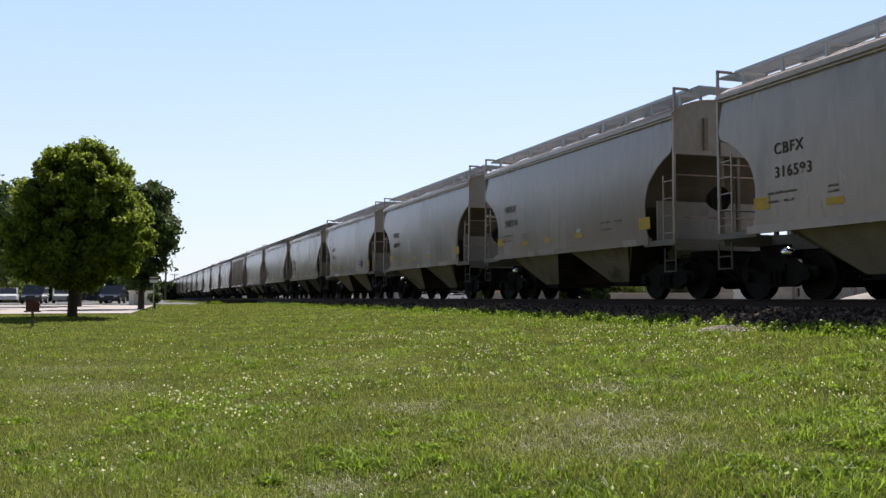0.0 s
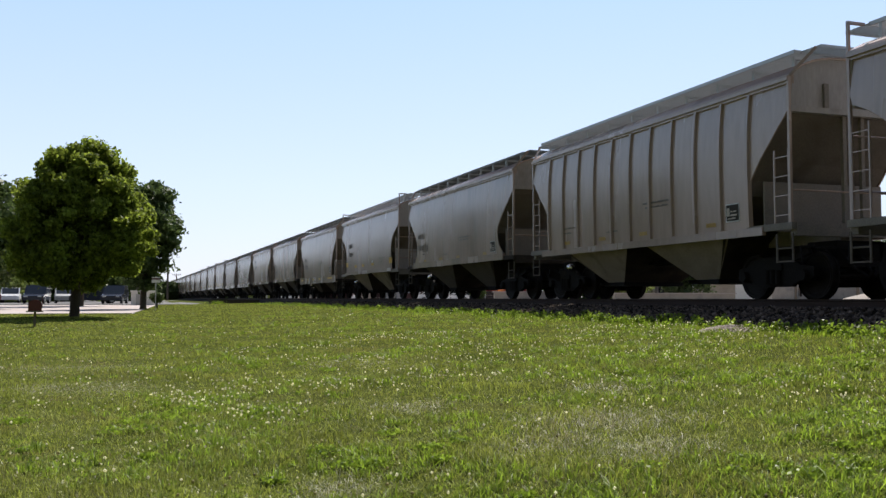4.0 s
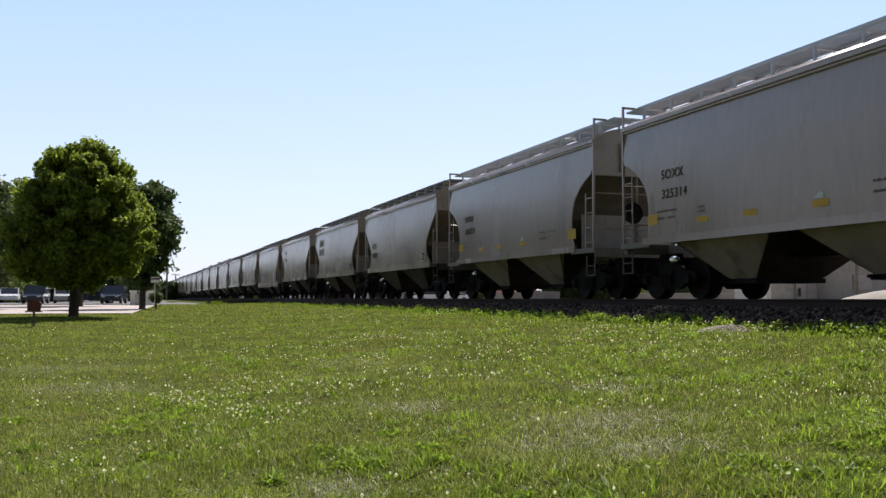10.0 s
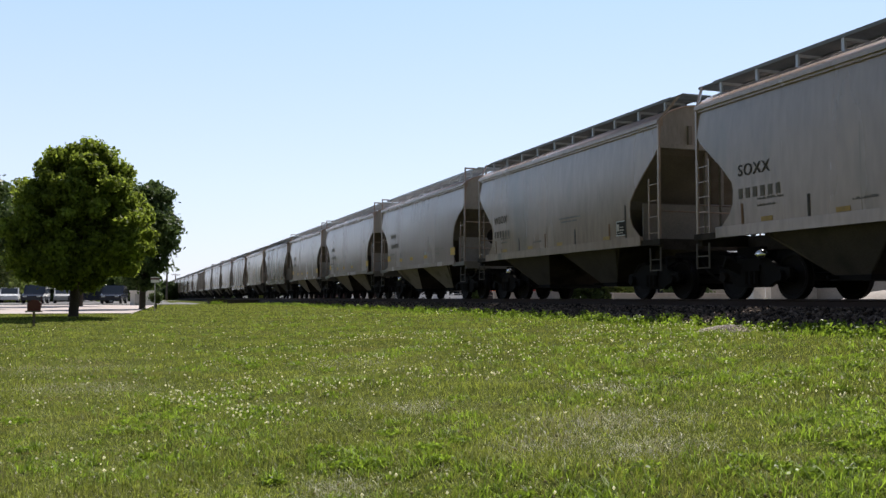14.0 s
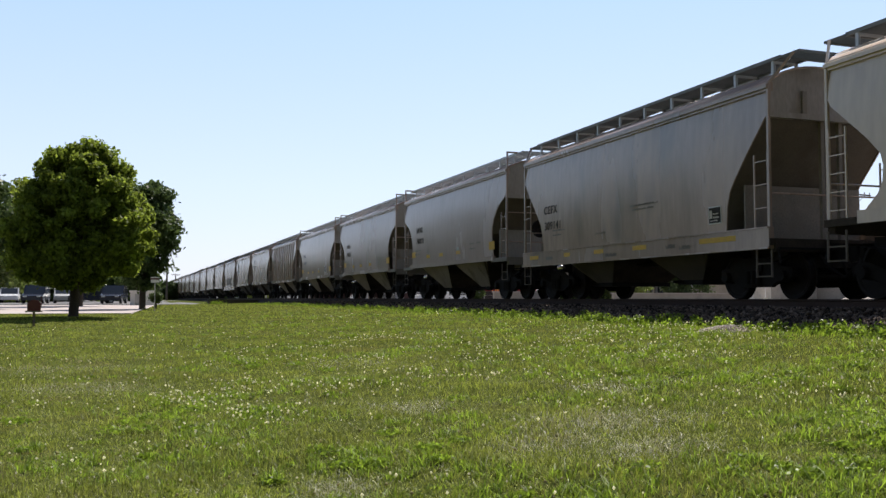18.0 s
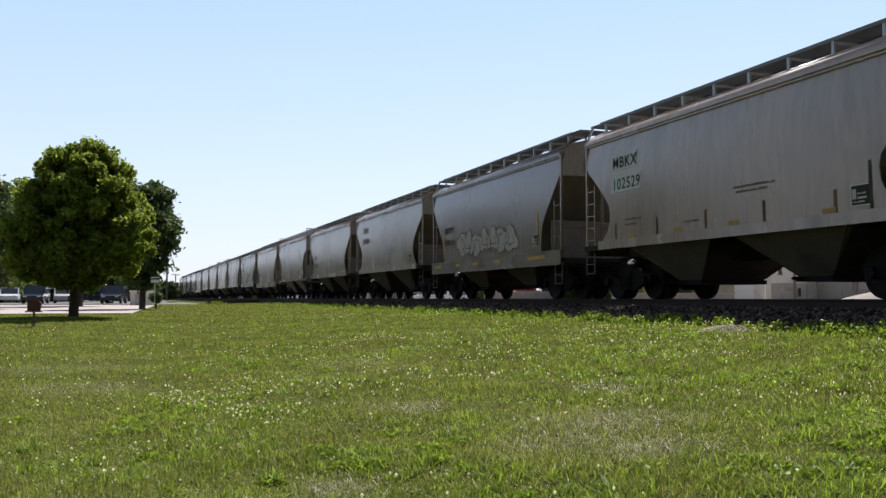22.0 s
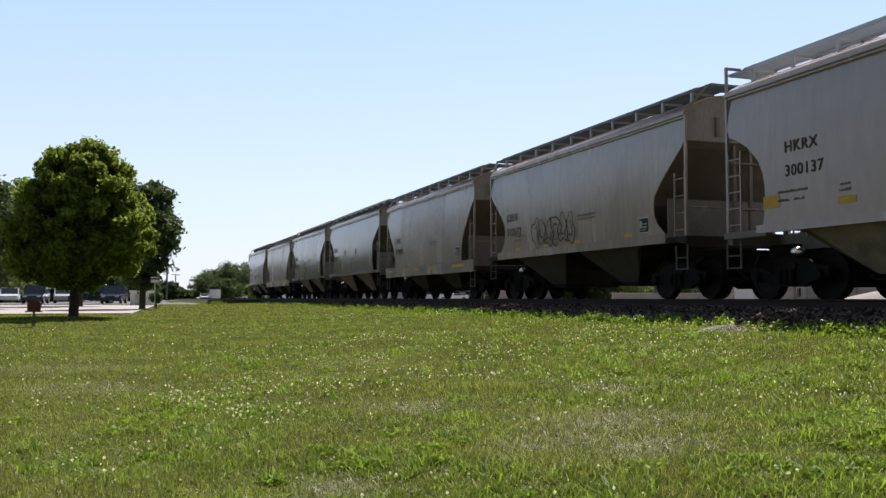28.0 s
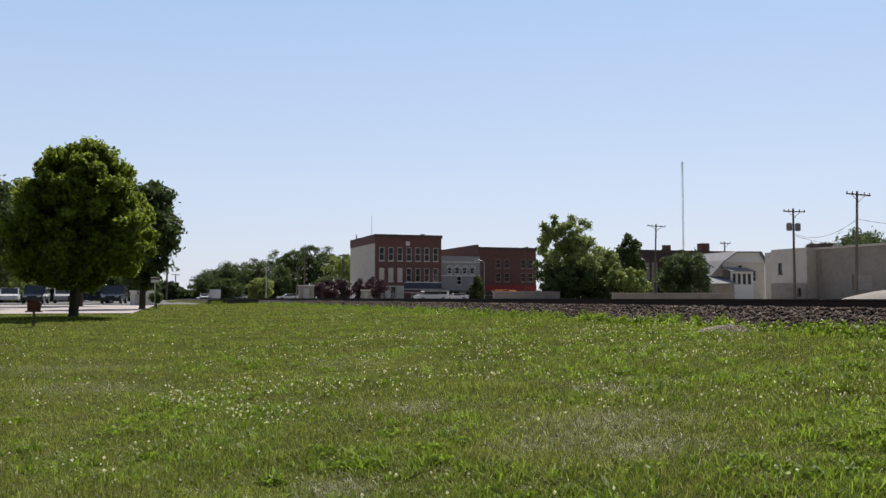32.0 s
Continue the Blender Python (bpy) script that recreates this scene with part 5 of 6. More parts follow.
def vehicle(x, y, turn, paint, label, L=4.6, H=1.5, Wd=1.8, kind="car"):
    z = float(lawn_z(min(x, 0), y)) + 0.04 if x < 10 else -0.45
    top = tagged(new("parked_car" if kind == "car" else "parked_van"), label, kind)
    top.matrix_basis = pose(x, y, z, 0, 0, turn)
    h = L / 2
    if kind == "van":
        prof = [(-h, 0.35), (h, 0.35), (h, 0.95), (h * 0.78, 1.05), (h * 0.5, H), (-h * 0.97, H), (-h, H - 0.2)]
        glass = [(h * 0.74, 1.08), (h * 0.50, H - 0.12), (-h * 0.85, H - 0.12), (-h * 0.85, 1.12)]
    else:
        prof = [(-h, 0.32), (h, 0.32), (h, 0.72), (h * 0.9, 0.82), (h * 0.42, 0.92), (h * 0.12, H), (-h * 0.62, H), (-h * 0.92, 0.95), (-h, 0.9)]
        glass = [(h * 0.38, 0.95), (h * 0.10, H - 0.06), (-h * 0.60, H - 0.06), (-h * 0.84, 0.97)]
    bm = made(prism, prof, -Wd / 2, Wd / 2)
    bmesh.ops.bevel(bm, geom=bm.edges[:], offset=0.05, segments=2, affect="EDGES")
    part("body", bm, paint, top)
    for s in (-1, 1):
        part("side_window", made(prism, glass, *sorted((s * (Wd / 2 + 0.004), s * (Wd / 2 - 0.02)))), M["glass"], top)
        for e in (-1, 1):
            w = part("tyre", made(tube, [(s * (Wd / 2 - 0.2), e * h * 0.62, 0.33), (s * (Wd / 2 + 0.01), e * h * 0.62, 0.33)], [0.33, 0.33], 16), M["rubber"], top)
            part("rim", made(tube, [(s * (Wd / 2 - 0.1), e * h * 0.62, 0.33), (s * (Wd / 2 + 0.02), e * h * 0.62, 0.33)], [0.2, 0.2], 12), M["metal"], w)
            part("lamp", made(box, s * Wd * 0.32 - 0.16, s * Wd * 0.32 + 0.16, *sorted((e * (h + 0.01), e * (h - 0.1))), 0.62, 0.76), M["white" if e > 0 else "carred"], top)
    bm = bmesh.new()
    if kind == "van":
        sheet(bm, [[(-Wd / 2 + 0.12, h * 0.775, 1.08), (Wd / 2 - 0.12, h * 0.775, 1.08)], [(-Wd / 2 + 0.12, h * 0.515, H - 0.08), (Wd / 2 - 0.12, h * 0.515, H - 0.08)]], (0, 0.02, 0.01))
    else:
        sheet(bm, [[(-Wd / 2 + 0.12, h * 0.41, 0.95), (Wd / 2 - 0.12, h * 0.41, 0.95)], [(-Wd / 2 + 0.12, h * 0.14, H - 0.05), (Wd / 2 - 0.12, h * 0.14, H - 0.05)]], (0, 0.02, 0.01))
    part("windscreen", bm, M["glass"], top)
    return top


vehicle(-7.7, 92, 176, M["cardark"], "dark blue sport utility car parked nose out", 4.7, 1.75)
vehicle(-11.4, 106, 183, M["carwhite"], "white car parked by the trees", 4.6, 1.6)
vehicle(-5.6, 97, 185, M["metal"], "grey car parked nose out on the lot", 4.5, 1.5)
vehicle(-2.9, 96, 100, M["cardark"], "dark sport utility car parked on the lot", 4.8, 1.75)
vehicle(-0.9, 90, 172, M["cardark"], "black car parked beside a white shed", 4.8, 1.7)
vehicle(-13.5, 95, 80, M["carred"], "maroon car parked under the trees", 4.6, 1.5)
vehicle(19.1, 212, -2, M["carwhite"], "white box truck standing on the street", 6.0, 2.4, 2.4, "van")
vehicle(17.2, 216, 178, M["carwhite"], "white car waiting behind the truck", 4.6, 1.5)
vehicle(50.0, 150, 90, M["carwhite"], "white passenger van parked before the shops", 5.8, 1.75, 2.0, "van")
vehicle(55.0, 152, 90, M["carwhite"], "white sedan parked before the shops", 4.6, 1.3)
vehicle(37.4, 148, 90, M["carwhite"], "white car parked by the plum trees", 4.5, 1.35)
vehicle(32.0, 190, 90, M["carwhite"], "white car parked on the side street", 4.5, 1.4)
vehicle(26.5, 230, 90, M["carwhite"], "small white car far down the street", 4.5, 1.4)


def shed(x, y, w, d, h, wall, label, name="shed", roof=None):
    z = -0.55
    top = tagged(new(name), label, "shed")
    top.matrix_basis = pose(x, y, z)
    part("wall", made(box, -w / 2, w / 2, -d / 2, d / 2, 0, h), wall, top)
    bm = made(box, -w / 2 - 0.08, w / 2 + 0.08, -d / 2 - 0.08, d / 2 + 0.08, h, h + 0.12)
    part("roof", bm, roof or M["trim"], top)
    part("door", made(box, -0.3 * w, 0.12 * w, -d / 2 - 0.03, -d / 2 + 0.02, 0.05, h * 0.85), M["metal"], top)
    return top


shed(1.3, 76, 1.75, 1.2, 1.05, M["trim"], "small white shed beside the parking apron")
shed(22.6, 120, 1.75, 1.9, 2.15, M["block"], "grey metal signal cabinet with a white roof", "signal_cabinet")
shed(31.2, 122, 1.1, 1.0, 1.6, M["block"], "small pale signal box near the track", "signal_box")
shed(36.6, 140, 1.2, 1.0, 1.7, M["metal"], "pale utility cabinet beside the street", "utility_cabinet")


def tie_stack(x, y):
    top = tagged(new("timber_stack"), "low stack of long dark old timbers", "timber")
    top.matrix_basis = pose(x, y, float(lawn_z(x, y)) + 0.02, 0, 0, 4)
    for k in range(3):
        for j in range(2):
            a = 0.12 * ((k + j) % 2)
            part("timber", made(box, -1.95 + a, 1.9 + a, k * 0.26 - 0.36, k * 0.26 - 0.12, j * 0.16, j * 0.16 + 0.15), M["tie"], top)


tie_stack(8.2, 75)
n = 220
x, y = 6.9 + rng.normal(0, 0.35, n), 74.2 + rng.normal(0, 0.35, n)
blades("tall_weeds", x, y, rng.uniform(0.12, 0.4, n), rng.uniform(0.02, 0.04, n), M["grass_rich"], 0.7, "tall yellow-green grass beside the timbers", "weeds")


# ---- trees ----
def tree(x, y, z0, height, rx, low, n, size, material, label, trunk=0.2, clumps=70, clump_r=0.5, seed=1, shape=1.0, lean=0.0, category="tree", taper=0.0, wild=1.0):
    """A trunk that forks into limbs, and a crown of leaf clumps between the height low and the top."""
    r = random.Random(seed)
    top = tagged(new("tree"), label, category)
    top.matrix_basis = pose(x, y, z0)
    mid, rz = (height + low) / 2, (height - low) / 2
    bm = bmesh.new()
    tube(bm, [(0, 0, -0.15), (0.02, 0, 0.15), (0.03, 0.02, low), (lean * 0.5, 0, mid), (lean, 0, height * 0.85)], [trunk * 1.4, trunk, trunk * 0.85, trunk * 0.5, trunk * 0.1], 9)
    part("trunk", bm, M["bark"], top, smooth=True)
    cs, rs = [], []
    for k in range(clumps):
        a = k * 2.399963 + r.uniform(-0.3, 0.3)
        t = (k + 0.5) / clumps
        zz = -1 + 2 * t
        ring = math.sqrt(max(0, 1 - zz * zz))
        ring = ring ** 0.8 * (1.0 - 0.22 * shape * max(0, zz)) * (1.0 - taper * max(0, -zz))
        f = r.uniform(0.62, 0.95) if r.random() < 0.72 else r.uniform(0.1, 0.6)
        f *= 1 + wild * (0.10 * math.sin(2 * a + seed) + 0.07 * math.sin(5 * a + 3 * zz + seed))
        cs.append((lean * (zz + 1) / 2 + rx * f * ring * math.cos(a), rx * f * ring * math.sin(a), mid + rz * zz * min(1.0, f + 0.1)))
        rs.append(clump_r * r.uniform(0.7, 1.35))
    for k in range(0, clumps, max(1, clumps // 9)):
        bm = bmesh.new()
        cx, cy, cz = cs[k]
        s = min(max(low, cz - 0.25 * height), height * 0.7)
        tube(bm, [(0.02, 0.01, s), (cx * 0.5, cy * 0.5, (s + cz) / 2 + 0.1), (cx, cy, cz)], [trunk * 0.4, trunk * 0.22, trunk * 0.07], 6)
        part("limb", bm, M["bark"], top)
    put("crown", leaf_mesh("crown", cs, rs, n, size, material), top)
    return top


tree(-1.95, 40.0, -0.78, 7.0, 3.05, 1.25, 130000, 0.092, M["leaf"], "full round maple tree with dense green leaves on the lawn", 0.20, 430, 0.36, 17, 1.3, 0.3, taper=-0.3, wild=0.6)
tree(1.0, 58.0, -0.7, 7.9, 2.5, 1.35, 22000, 0.14, M["leaf_dark"], "dark green tree behind the maple", 0.2, 120, 0.58, 5, 0.4, taper=0.42)
tree(-8.3, 60.0, -0.7, 7.6, 3.4, 1.2, 16000, 0.17, M["leaf_dark"], "dark spreading tree at the edge of the apron", 0.25, 80, 0.8, 8, 0.6)
tree(-3.0, 70.0, -0.65, 7.8, 3.2, 1.6, 12000, 0.18, M["leaf_dark"], "shady tree beside the parking apron", 0.22, 70, 0.8, 11, 0.6)
tree(1.85, 60.5, -0.68, 1.05, 0.45, 0.45, 1800, 0.07, M["leaf_dark"], "small clipped round bush on a short stem", 0.07, 24, 0.2, 12, 0, category="bush")
tree(-11.6, 112, -0.6, 3.4, 2.2, 0.2, 4000, 0.2, M["leaf_light"], "light green bush beyond the parking lot", 0.08, 26, 0.7, 14, 0.4, category="bush")
tree(53.6, 100, -0.6, 10.6, 5.2, 0.5, 26000, 0.18, M["leaf_mid"], "broad leafy tree with an uneven outline beyond the track", 0.22, 170, 0.62, 21, 2.0, -3.4, wild=1.8)
tree(57.6, 97, -0.6, 4.0, 2.2, 0.3, 5000, 0.20, M["leaf_light"], "light green bush at the foot of a tree", 0.1, 30, 0.7, 22, 0.4, category="bush")
tree(68.3, 115, -0.6, 9.8, 2.3, 0.3, 9000, 0.2, M["leaf_dark"], "tall narrow dark tree beside an old building", 0.2, 110, 0.5, 23, 1.2)
tree(50.4, 99, -0.6, 4.6, 4.2, 0.1, 8000, 0.2, M["leaf_dark"], "dark undergrowth below a broad tree", 0.1, 50, 0.9, 27, 0.3, category="bush")
tree(55.6, 101, -0.6, 5.2, 3.4, 0.1, 7000, 0.2, M["leaf_dark"], "dark bush among the trees beyond the track", 0.1, 40, 0.9, 28, 0.3, category="bush")
tree(70.6, 105, -0.6, 6.5, 3.9, 0.5, 9000, 0.22, M["leaf_far"], "rounded green tree in front of an old building", 0.2, 50, 0.9, 24, 0.6)
tree(62.4, 160, -0.6, 4.6, 1.6, 0.2, 3500, 0.22, M["leaf_dark"], "dark conical evergreen before the shops", 0.12, 60, 0.42, 25, 3.4)
tree(88.5, 104, -0.6, 1.9, 1.6, 0.1, 2500, 0.16, M["leaf_far"], "dark bush below the house window", 0.06, 20, 0.5, 26, 0.4, category="bush")
k = 0
for x, y, h, rx, m_, lab in (
        (10.2, 225, 4.4, 2.2, "leaf_far", "far green bush beside the street pole"), (12.4, 236, 3.4, 1.8, "leaf_dark", "far low bush down the street"),
        (8.6, 250, 4.6, 2.8, "leaf_far", "small far green tree"), (15.5, 260, 2.6, 2.6, "leaf_dark", "far green tree down the street"),
        (21.5, 255, 7.0, 4.4, "leaf_far", "far rounded green tree"), (27.0, 250, 9.6, 5.0, "leaf_far", "far rounded leafy tree"),
        (33.5, 252, 10.0, 4.8, "leaf_dark", "far dark green tree"), (38.5, 235, 9.5, 3.6, "leaf_dark", "far dark tree beside poles"),
        (41.0, 240, 13.5, 4.0, "leaf_dark", "tall dark tree rising over the others"), (46.8, 245, 16.0, 4.6, "leaf_far", "tall green tree behind the side street"),
        (52.5, 250, 14.6, 4.4, "leaf_dark", "tall dark tree near the brick block"), (55.5, 240, 13.0, 4.6, "leaf_light", "light green tree beside the brick block"),
        (60.0, 262, 13.5, 5.0, "leaf_light", "light green tree behind the brick block"), (30.0, 215, 5.0, 3.0, "leaf_light", "small light green tree on the street"),
        (18.5, 300, 2.6, 3.0, "leaf_far", "far green tree filling the gap"), (25.0, 290, 9.0, 5.0, "leaf_dark", "far dark tree filling the gap"), (31.0, 285, 11.0, 5.5, "leaf_far", "far green tree behind the pole"),
        (38.0, 280, 12.0, 5.5, "leaf_far", "far rounded tree behind the signal"), (46.0, 290, 15.0, 5.5, "leaf_dark", "far dark tree behind the poles"), (36.0, 232, 6.5, 4.0, "leaf_far", "lower green tree along the street"), (50.0, 228, 6.0, 4.5, "leaf_dark", "low dark tree beside the street"), (23.0, 228, 5.0, 4.0, "leaf_dark", "low dark tree near the street"),
        (92.0, 205, 12.8, 4.0, "leaf_far", "tree top behind the red brick shop"), (102.0, 205, 11.6, 4.0, "leaf_far", "tree behind the red brick shop"),
        (103.0, 150, 9.6, 4.2, "leaf_far", "tree behind the white house"), (143.0, 150, 15.2, 5.0, "leaf_far", "leafy tree top over the block building"), (113.0, 118, 10.6, 6.0, "leaf_far", "broad tree behind the block building"),
        (104.0, 118, 9.5, 4.0, "leaf_far", "green tree behind the block building"), (86.0, 160, 9.0, 3.5, "leaf_far", "tree behind the old dark building"),
        (-14.0, 120, 9.0, 5.0, "leaf_far", "tree at the far side of the parking lot"), (-25.0, 110, 8.0, 5.0, "leaf_light", "light green tree beyond the lot"),
        (-8.0, 135, 6.5, 5.0, "leaf_dark", "dark tree behind the parked cars"), (-17.0, 140, 7.5, 6.0, "leaf_dark", "dark tree behind the parking lot"), (-27.0, 138, 8.0, 6.0, "leaf_dark", "dark tree at the end of the lot"), (0.5, 150, 6.0, 4.5, "leaf_dark", "dark tree behind the shed"), (-3.5, 145, 6.0, 4.5, "leaf_dark", "dark tree at the back of the lot"),
        (6.2, 230, 4.8, 2.4, "leaf_dark", "dark tree beside the street pole")):
    k += 1
    tree(x, y, -0.6, h, rx * 1.12, 0.2, 9000, 0.25, M[m_], lab, 0.25, 60, rx * 0.27, 40 + k, 0.4)
for x, y, h in ((25.4, 126, 2.8), (27.5, 128, 2.9), (30.0, 131, 3.3), (33.5, 133, 3.1), (36.2, 136, 3.6)):
    k += 1
    tree(x, y, -0.6, h, 1.7, 0.6, 2600, 0.17, M["leaf_plum"], "dark purple plum tree near the street", 0.1, 26, 0.5, 80 + k, 0.5)


# ---- buildings ----
def wall_with_openings(bm, x0, x1, y0, y1, z0, z1, openings):
    """One solid wall along x with openings (x0, x1, z0, z1) cut through it."""
    xs = sorted({x0, x1, *[v for o in openings for v in o[:2]]})
    zs = sorted({z0, z1, *[v for o in openings for v in o[2:]]})
    P = {}

    def v(i, j, y):
        if (i, j, y) not in P:
            P[i, j, y] = bm.verts.new((xs[i], y, zs[j]))
        return P[i, j, y]

    def solid(i, j):
        if not (0 <= i < len(xs) - 1 and 0 <= j < len(zs) - 1):
            return False
        mx, mz = (xs[i] + xs[i + 1]) / 2, (zs[j] + zs[j + 1]) / 2
        return not any(o[0] < mx < o[1] and o[2] < mz < o[3] for o in openings)

    for i in range(len(xs) - 1):
        for j in range(len(zs) - 1):
            if solid(i, j):
                bm.faces.new((v(i, j, y0), v(i + 1, j, y0), v(i + 1, j + 1, y0), v(i, j + 1, y0)))
                bm.faces.new((v(i, j, y1), v(i, j + 1, y1), v(i + 1, j + 1, y1), v(i + 1, j, y1)))
                for di, dj, p, q in ((-1, 0, (i, j), (i, j + 1)), (1, 0, (i + 1, j + 1), (i + 1, j)), (0, -1, (i + 1, j), (i, j)), (0, 1, (i, j + 1), (i + 1, j + 1))):
                    if not solid(i + di, j + dj):
                        bm.faces.new((v(*p, y0), v(*q, y0), v(*q, y1), v(*p, y1)))


def window(parent, x0, x1, z0, z1, y, frame_mat, sill=True, pane=None, bars=True, f=0.09):
    bm = bmesh.new()
    for a, b, c, d in ((x0, x0 + f, z0, z1), (x1 - f, x1, z0, z1), (x0 + f, x1 - f, z1 - f, z1), (x0 + f, x1 - f, z0, z0 + f)):
        box(bm, a, b, y - 0.05, y + 0.06, c, d)
    if bars:
        box(bm, x0 + f, x1 - f, y - 0.02, y + 0.05, (z0 + z1) / 2 - 0.04, (z0 + z1) / 2 + 0.04)
    w = part("window", bm, frame_mat, parent)
    part("pane", made(box, x0 + f, x1 - f, y + 0.02, y + 0.04, z0 + f, z1 - f), pane or M["glass"], w)
    if sill:
        part("sill", made(box, x0 - 0.08, x1 + 0.08, y - 0.14, y - 0.05, z0 - 0.12, z0), frame_mat, w)


def block(name, label, x0, x1, y, depth, z1, wall, openings, frames, side=None, roof=None, z0=-0.7, category="building", lid=0.25):
    """A flat-roofed building whose front wall stands at y."""
    top = tagged(new(name), label, category)
    part("front_wall", made(wall_with_openings, x0, x1, y, y + 0.35, z0, z1, [o[:4] for o in openings]), wall, top)
    bm = bmesh.new()
    box(bm, x0, x0 + 0.35, y + 0.35, y + depth, z0, z1 - 0.02)
    part("side_wall", bm, side or wall, top)
    part("side_wall", made(box, x1 - 0.35, x1, y + 0.35, y + depth, z0, z1 - 0.02), wall, top)
    part("back_wall", made(box, x0 + 0.35, x1 - 0.35, y + depth - 0.35, y + depth, z0, z1 - 0.02), wall, top)
    part("roof", made(box, x0 + 0.35, x1 - 0.35, y + 0.35, y + depth - 0.35, z1 - lid - 0.5, z1 - lid), roof or M["shingle"], top)
    for o in openings:
        window(top, *o[:4], y + 0.12, frames, pane=M[o[4]] if len(o) > 4 else None)
    return top


WX = [45.25 + 1.77 * k for k in range(7)]
ops = [(x - 0.5, x + 0.5, 7.0, 9.55) for x in WX] + [(x - 0.5, x + 0.5, 3.1, 5.65, "render_white" if i < 3 else "glass") for i, x in enumerate(WX)]
ops += [(44.9, 46.0, -0.3, 2.0), (46.9, 48.0, -0.6, 2.2), (51.0, 56.6, -0.3, 0.9)]
b1 = block("brick_block", "three-storey red brick block with white window frames", 44.0, 57.0, 165.0, 20.0, 11.9, M["brick"], ops, M["trim"], M["render_white"])
part("shopfront", made(wall_with_openings, 44.0, 49.5, 164.8, 164.99, -0.7, 2.35, [(44.9, 46.0, -0.3, 2.0), (46.9, 48.0, -0.6, 2.2)]), M["render_white"], b1, "white painted ground floor")
part("cornice", made(box, 43.85, 57.15, 164.75, 165.0, 11.35, 11.95), M["brick_dark"], b1)
part("upper_band", made(box, 43.92, 44.0, 165.0, 185.0, 10.3, 11.95), M["brick"], b1, "bare red brick band above the white side wall")
part("plaque", made(box, 49.9, 50.7, 164.9, 165.0, 9.9, 10.7), M["trim"], b1)
part("sign_board", made(box, 49.6, 57.0, 164.85, 165.0, 1.7, 2.9), M["blue"], b1, "dark blue shop sign board")
for z in (1.0, 1.62, 2.9):
    part("trim_board", made(box, 49.6, 57.0, 164.8, 165.0, z, z + 0.14), M["trim"], b1)
part("chimney", made(box, 54.6, 55.3, 170, 170.8, 11.9, 12.5), M["brick_dark"], b1)
part("aerial", made(tube, [(44.6, 170, 11.9), (44.6, 170, 15.8)], [0.04, 0.03], 6), M["metal"], b1)
part("aerial", made(tube, [(44.3, 181, 11.6), (44.3, 181, 12.9)], [0.12, 0.10], 6), M["wood"], b1)

ops = [(58.6 + 1.55 * k, 59.5 + 1.55 * k, 4.7, 5.9) for k in range(4)] + [(60.5, 61.5, 2.6, 4.2), (58.2, 61.2, -0.3, 1.4), (62.2, 64.6, -0.3, 1.4)]
b2 = block("painted_shop", "grey painted two-storey shop with small arched windows", 57.2, 65.3, 166.0, 18.0, 8.1, M["grey_wall"], ops, M["trim"])
for k in range(4):
    cx = 59.05 + 1.55 * k
    pts = [(cx + 0.62 * math.cos(a), 165.9, 5.75 + 0.5 * math.sin(a)) for a in [math.pi * j / 8 for j in range(9)]]
    part("window_hood", made(tube, pts, [0.1] * 9, 6), M["trim"], b2, "white arched window hood")
part("string_course", made(box, 57.2, 65.3, 165.85, 166.0, 4.25, 4.45), M["trim"], b2)
part("string_course", made(box, 57.2, 65.3, 165.85, 166.0, 6.9, 7.05), M["trim"], b2)
part("awning", made(prism, [(165.1, 1.5), (166.0, 2.1), (166.0, 1.5)], 57.4, 65.1), M["block"], b2)

ops = []
for cx in (70.0, 71.9, 75.5, 77.0):
    for z in (3.3, 6.0):
        ops.append((cx - 0.55, cx + 0.55, z, z + 1.7))
ops += [(66.4, 69.8, -0.3, 1.4), (72.0, 75.0, -0.3, 1.4)]
b3 = block("brick_shop", "two-storey dark red brick shop with a bright red shopfront", 65.6, 78.2, 168.0, 22.0, 10.0, M["brick"], ops, M["block"])
part("shopfront", made(wall_with_openings, 65.6, 78.2, 167.8, 167.99, -0.7, 2.6, [(66.4, 69.8, -0.3, 1.4), (72.0, 75.0, -0.3, 1.4)]), M["redpaint"], b3, "bright red painted shopfront")
part("cornice", made(box, 65.5, 78.3, 167.75, 168.0, 9.5, 10.1), M["brick_dark"], b3)
part("parapet", made(box, 65.6, 65.95, 168.4, 190.0, 10.0, 10.6), M["brick"], b3)

b4 = block("old_depot", "old dark brick building with pale stone columns", 76.0, 94.0, 125.0, 14.0, 7.6, M["brick_dark"], [(79.2, 80.4, 0.5, 4.5), (86.0, 87.2, 0.8, 4.0)], M["brick_dark"])
for cx in (77.0, 78.4, 81.8):
    part("column", made(box, cx - 0.5, cx + 0.5, 124.6, 125.0, -0.7, 5.6), M["block"], b4, "pale stone pier")
part("lintel", made(box, 76.0, 82.6, 124.55, 124.99, 5.6, 6.6), M["brick_dark"], b4)
part("chimney", made(box, 88.2, 89.6, 126, 127.4, 7.6, 8.9), M["brick"], b4)
part("chimney", made(box, 82.6, 83.6, 128, 129, 7.6, 8.6), M["brick_dark"], b4)

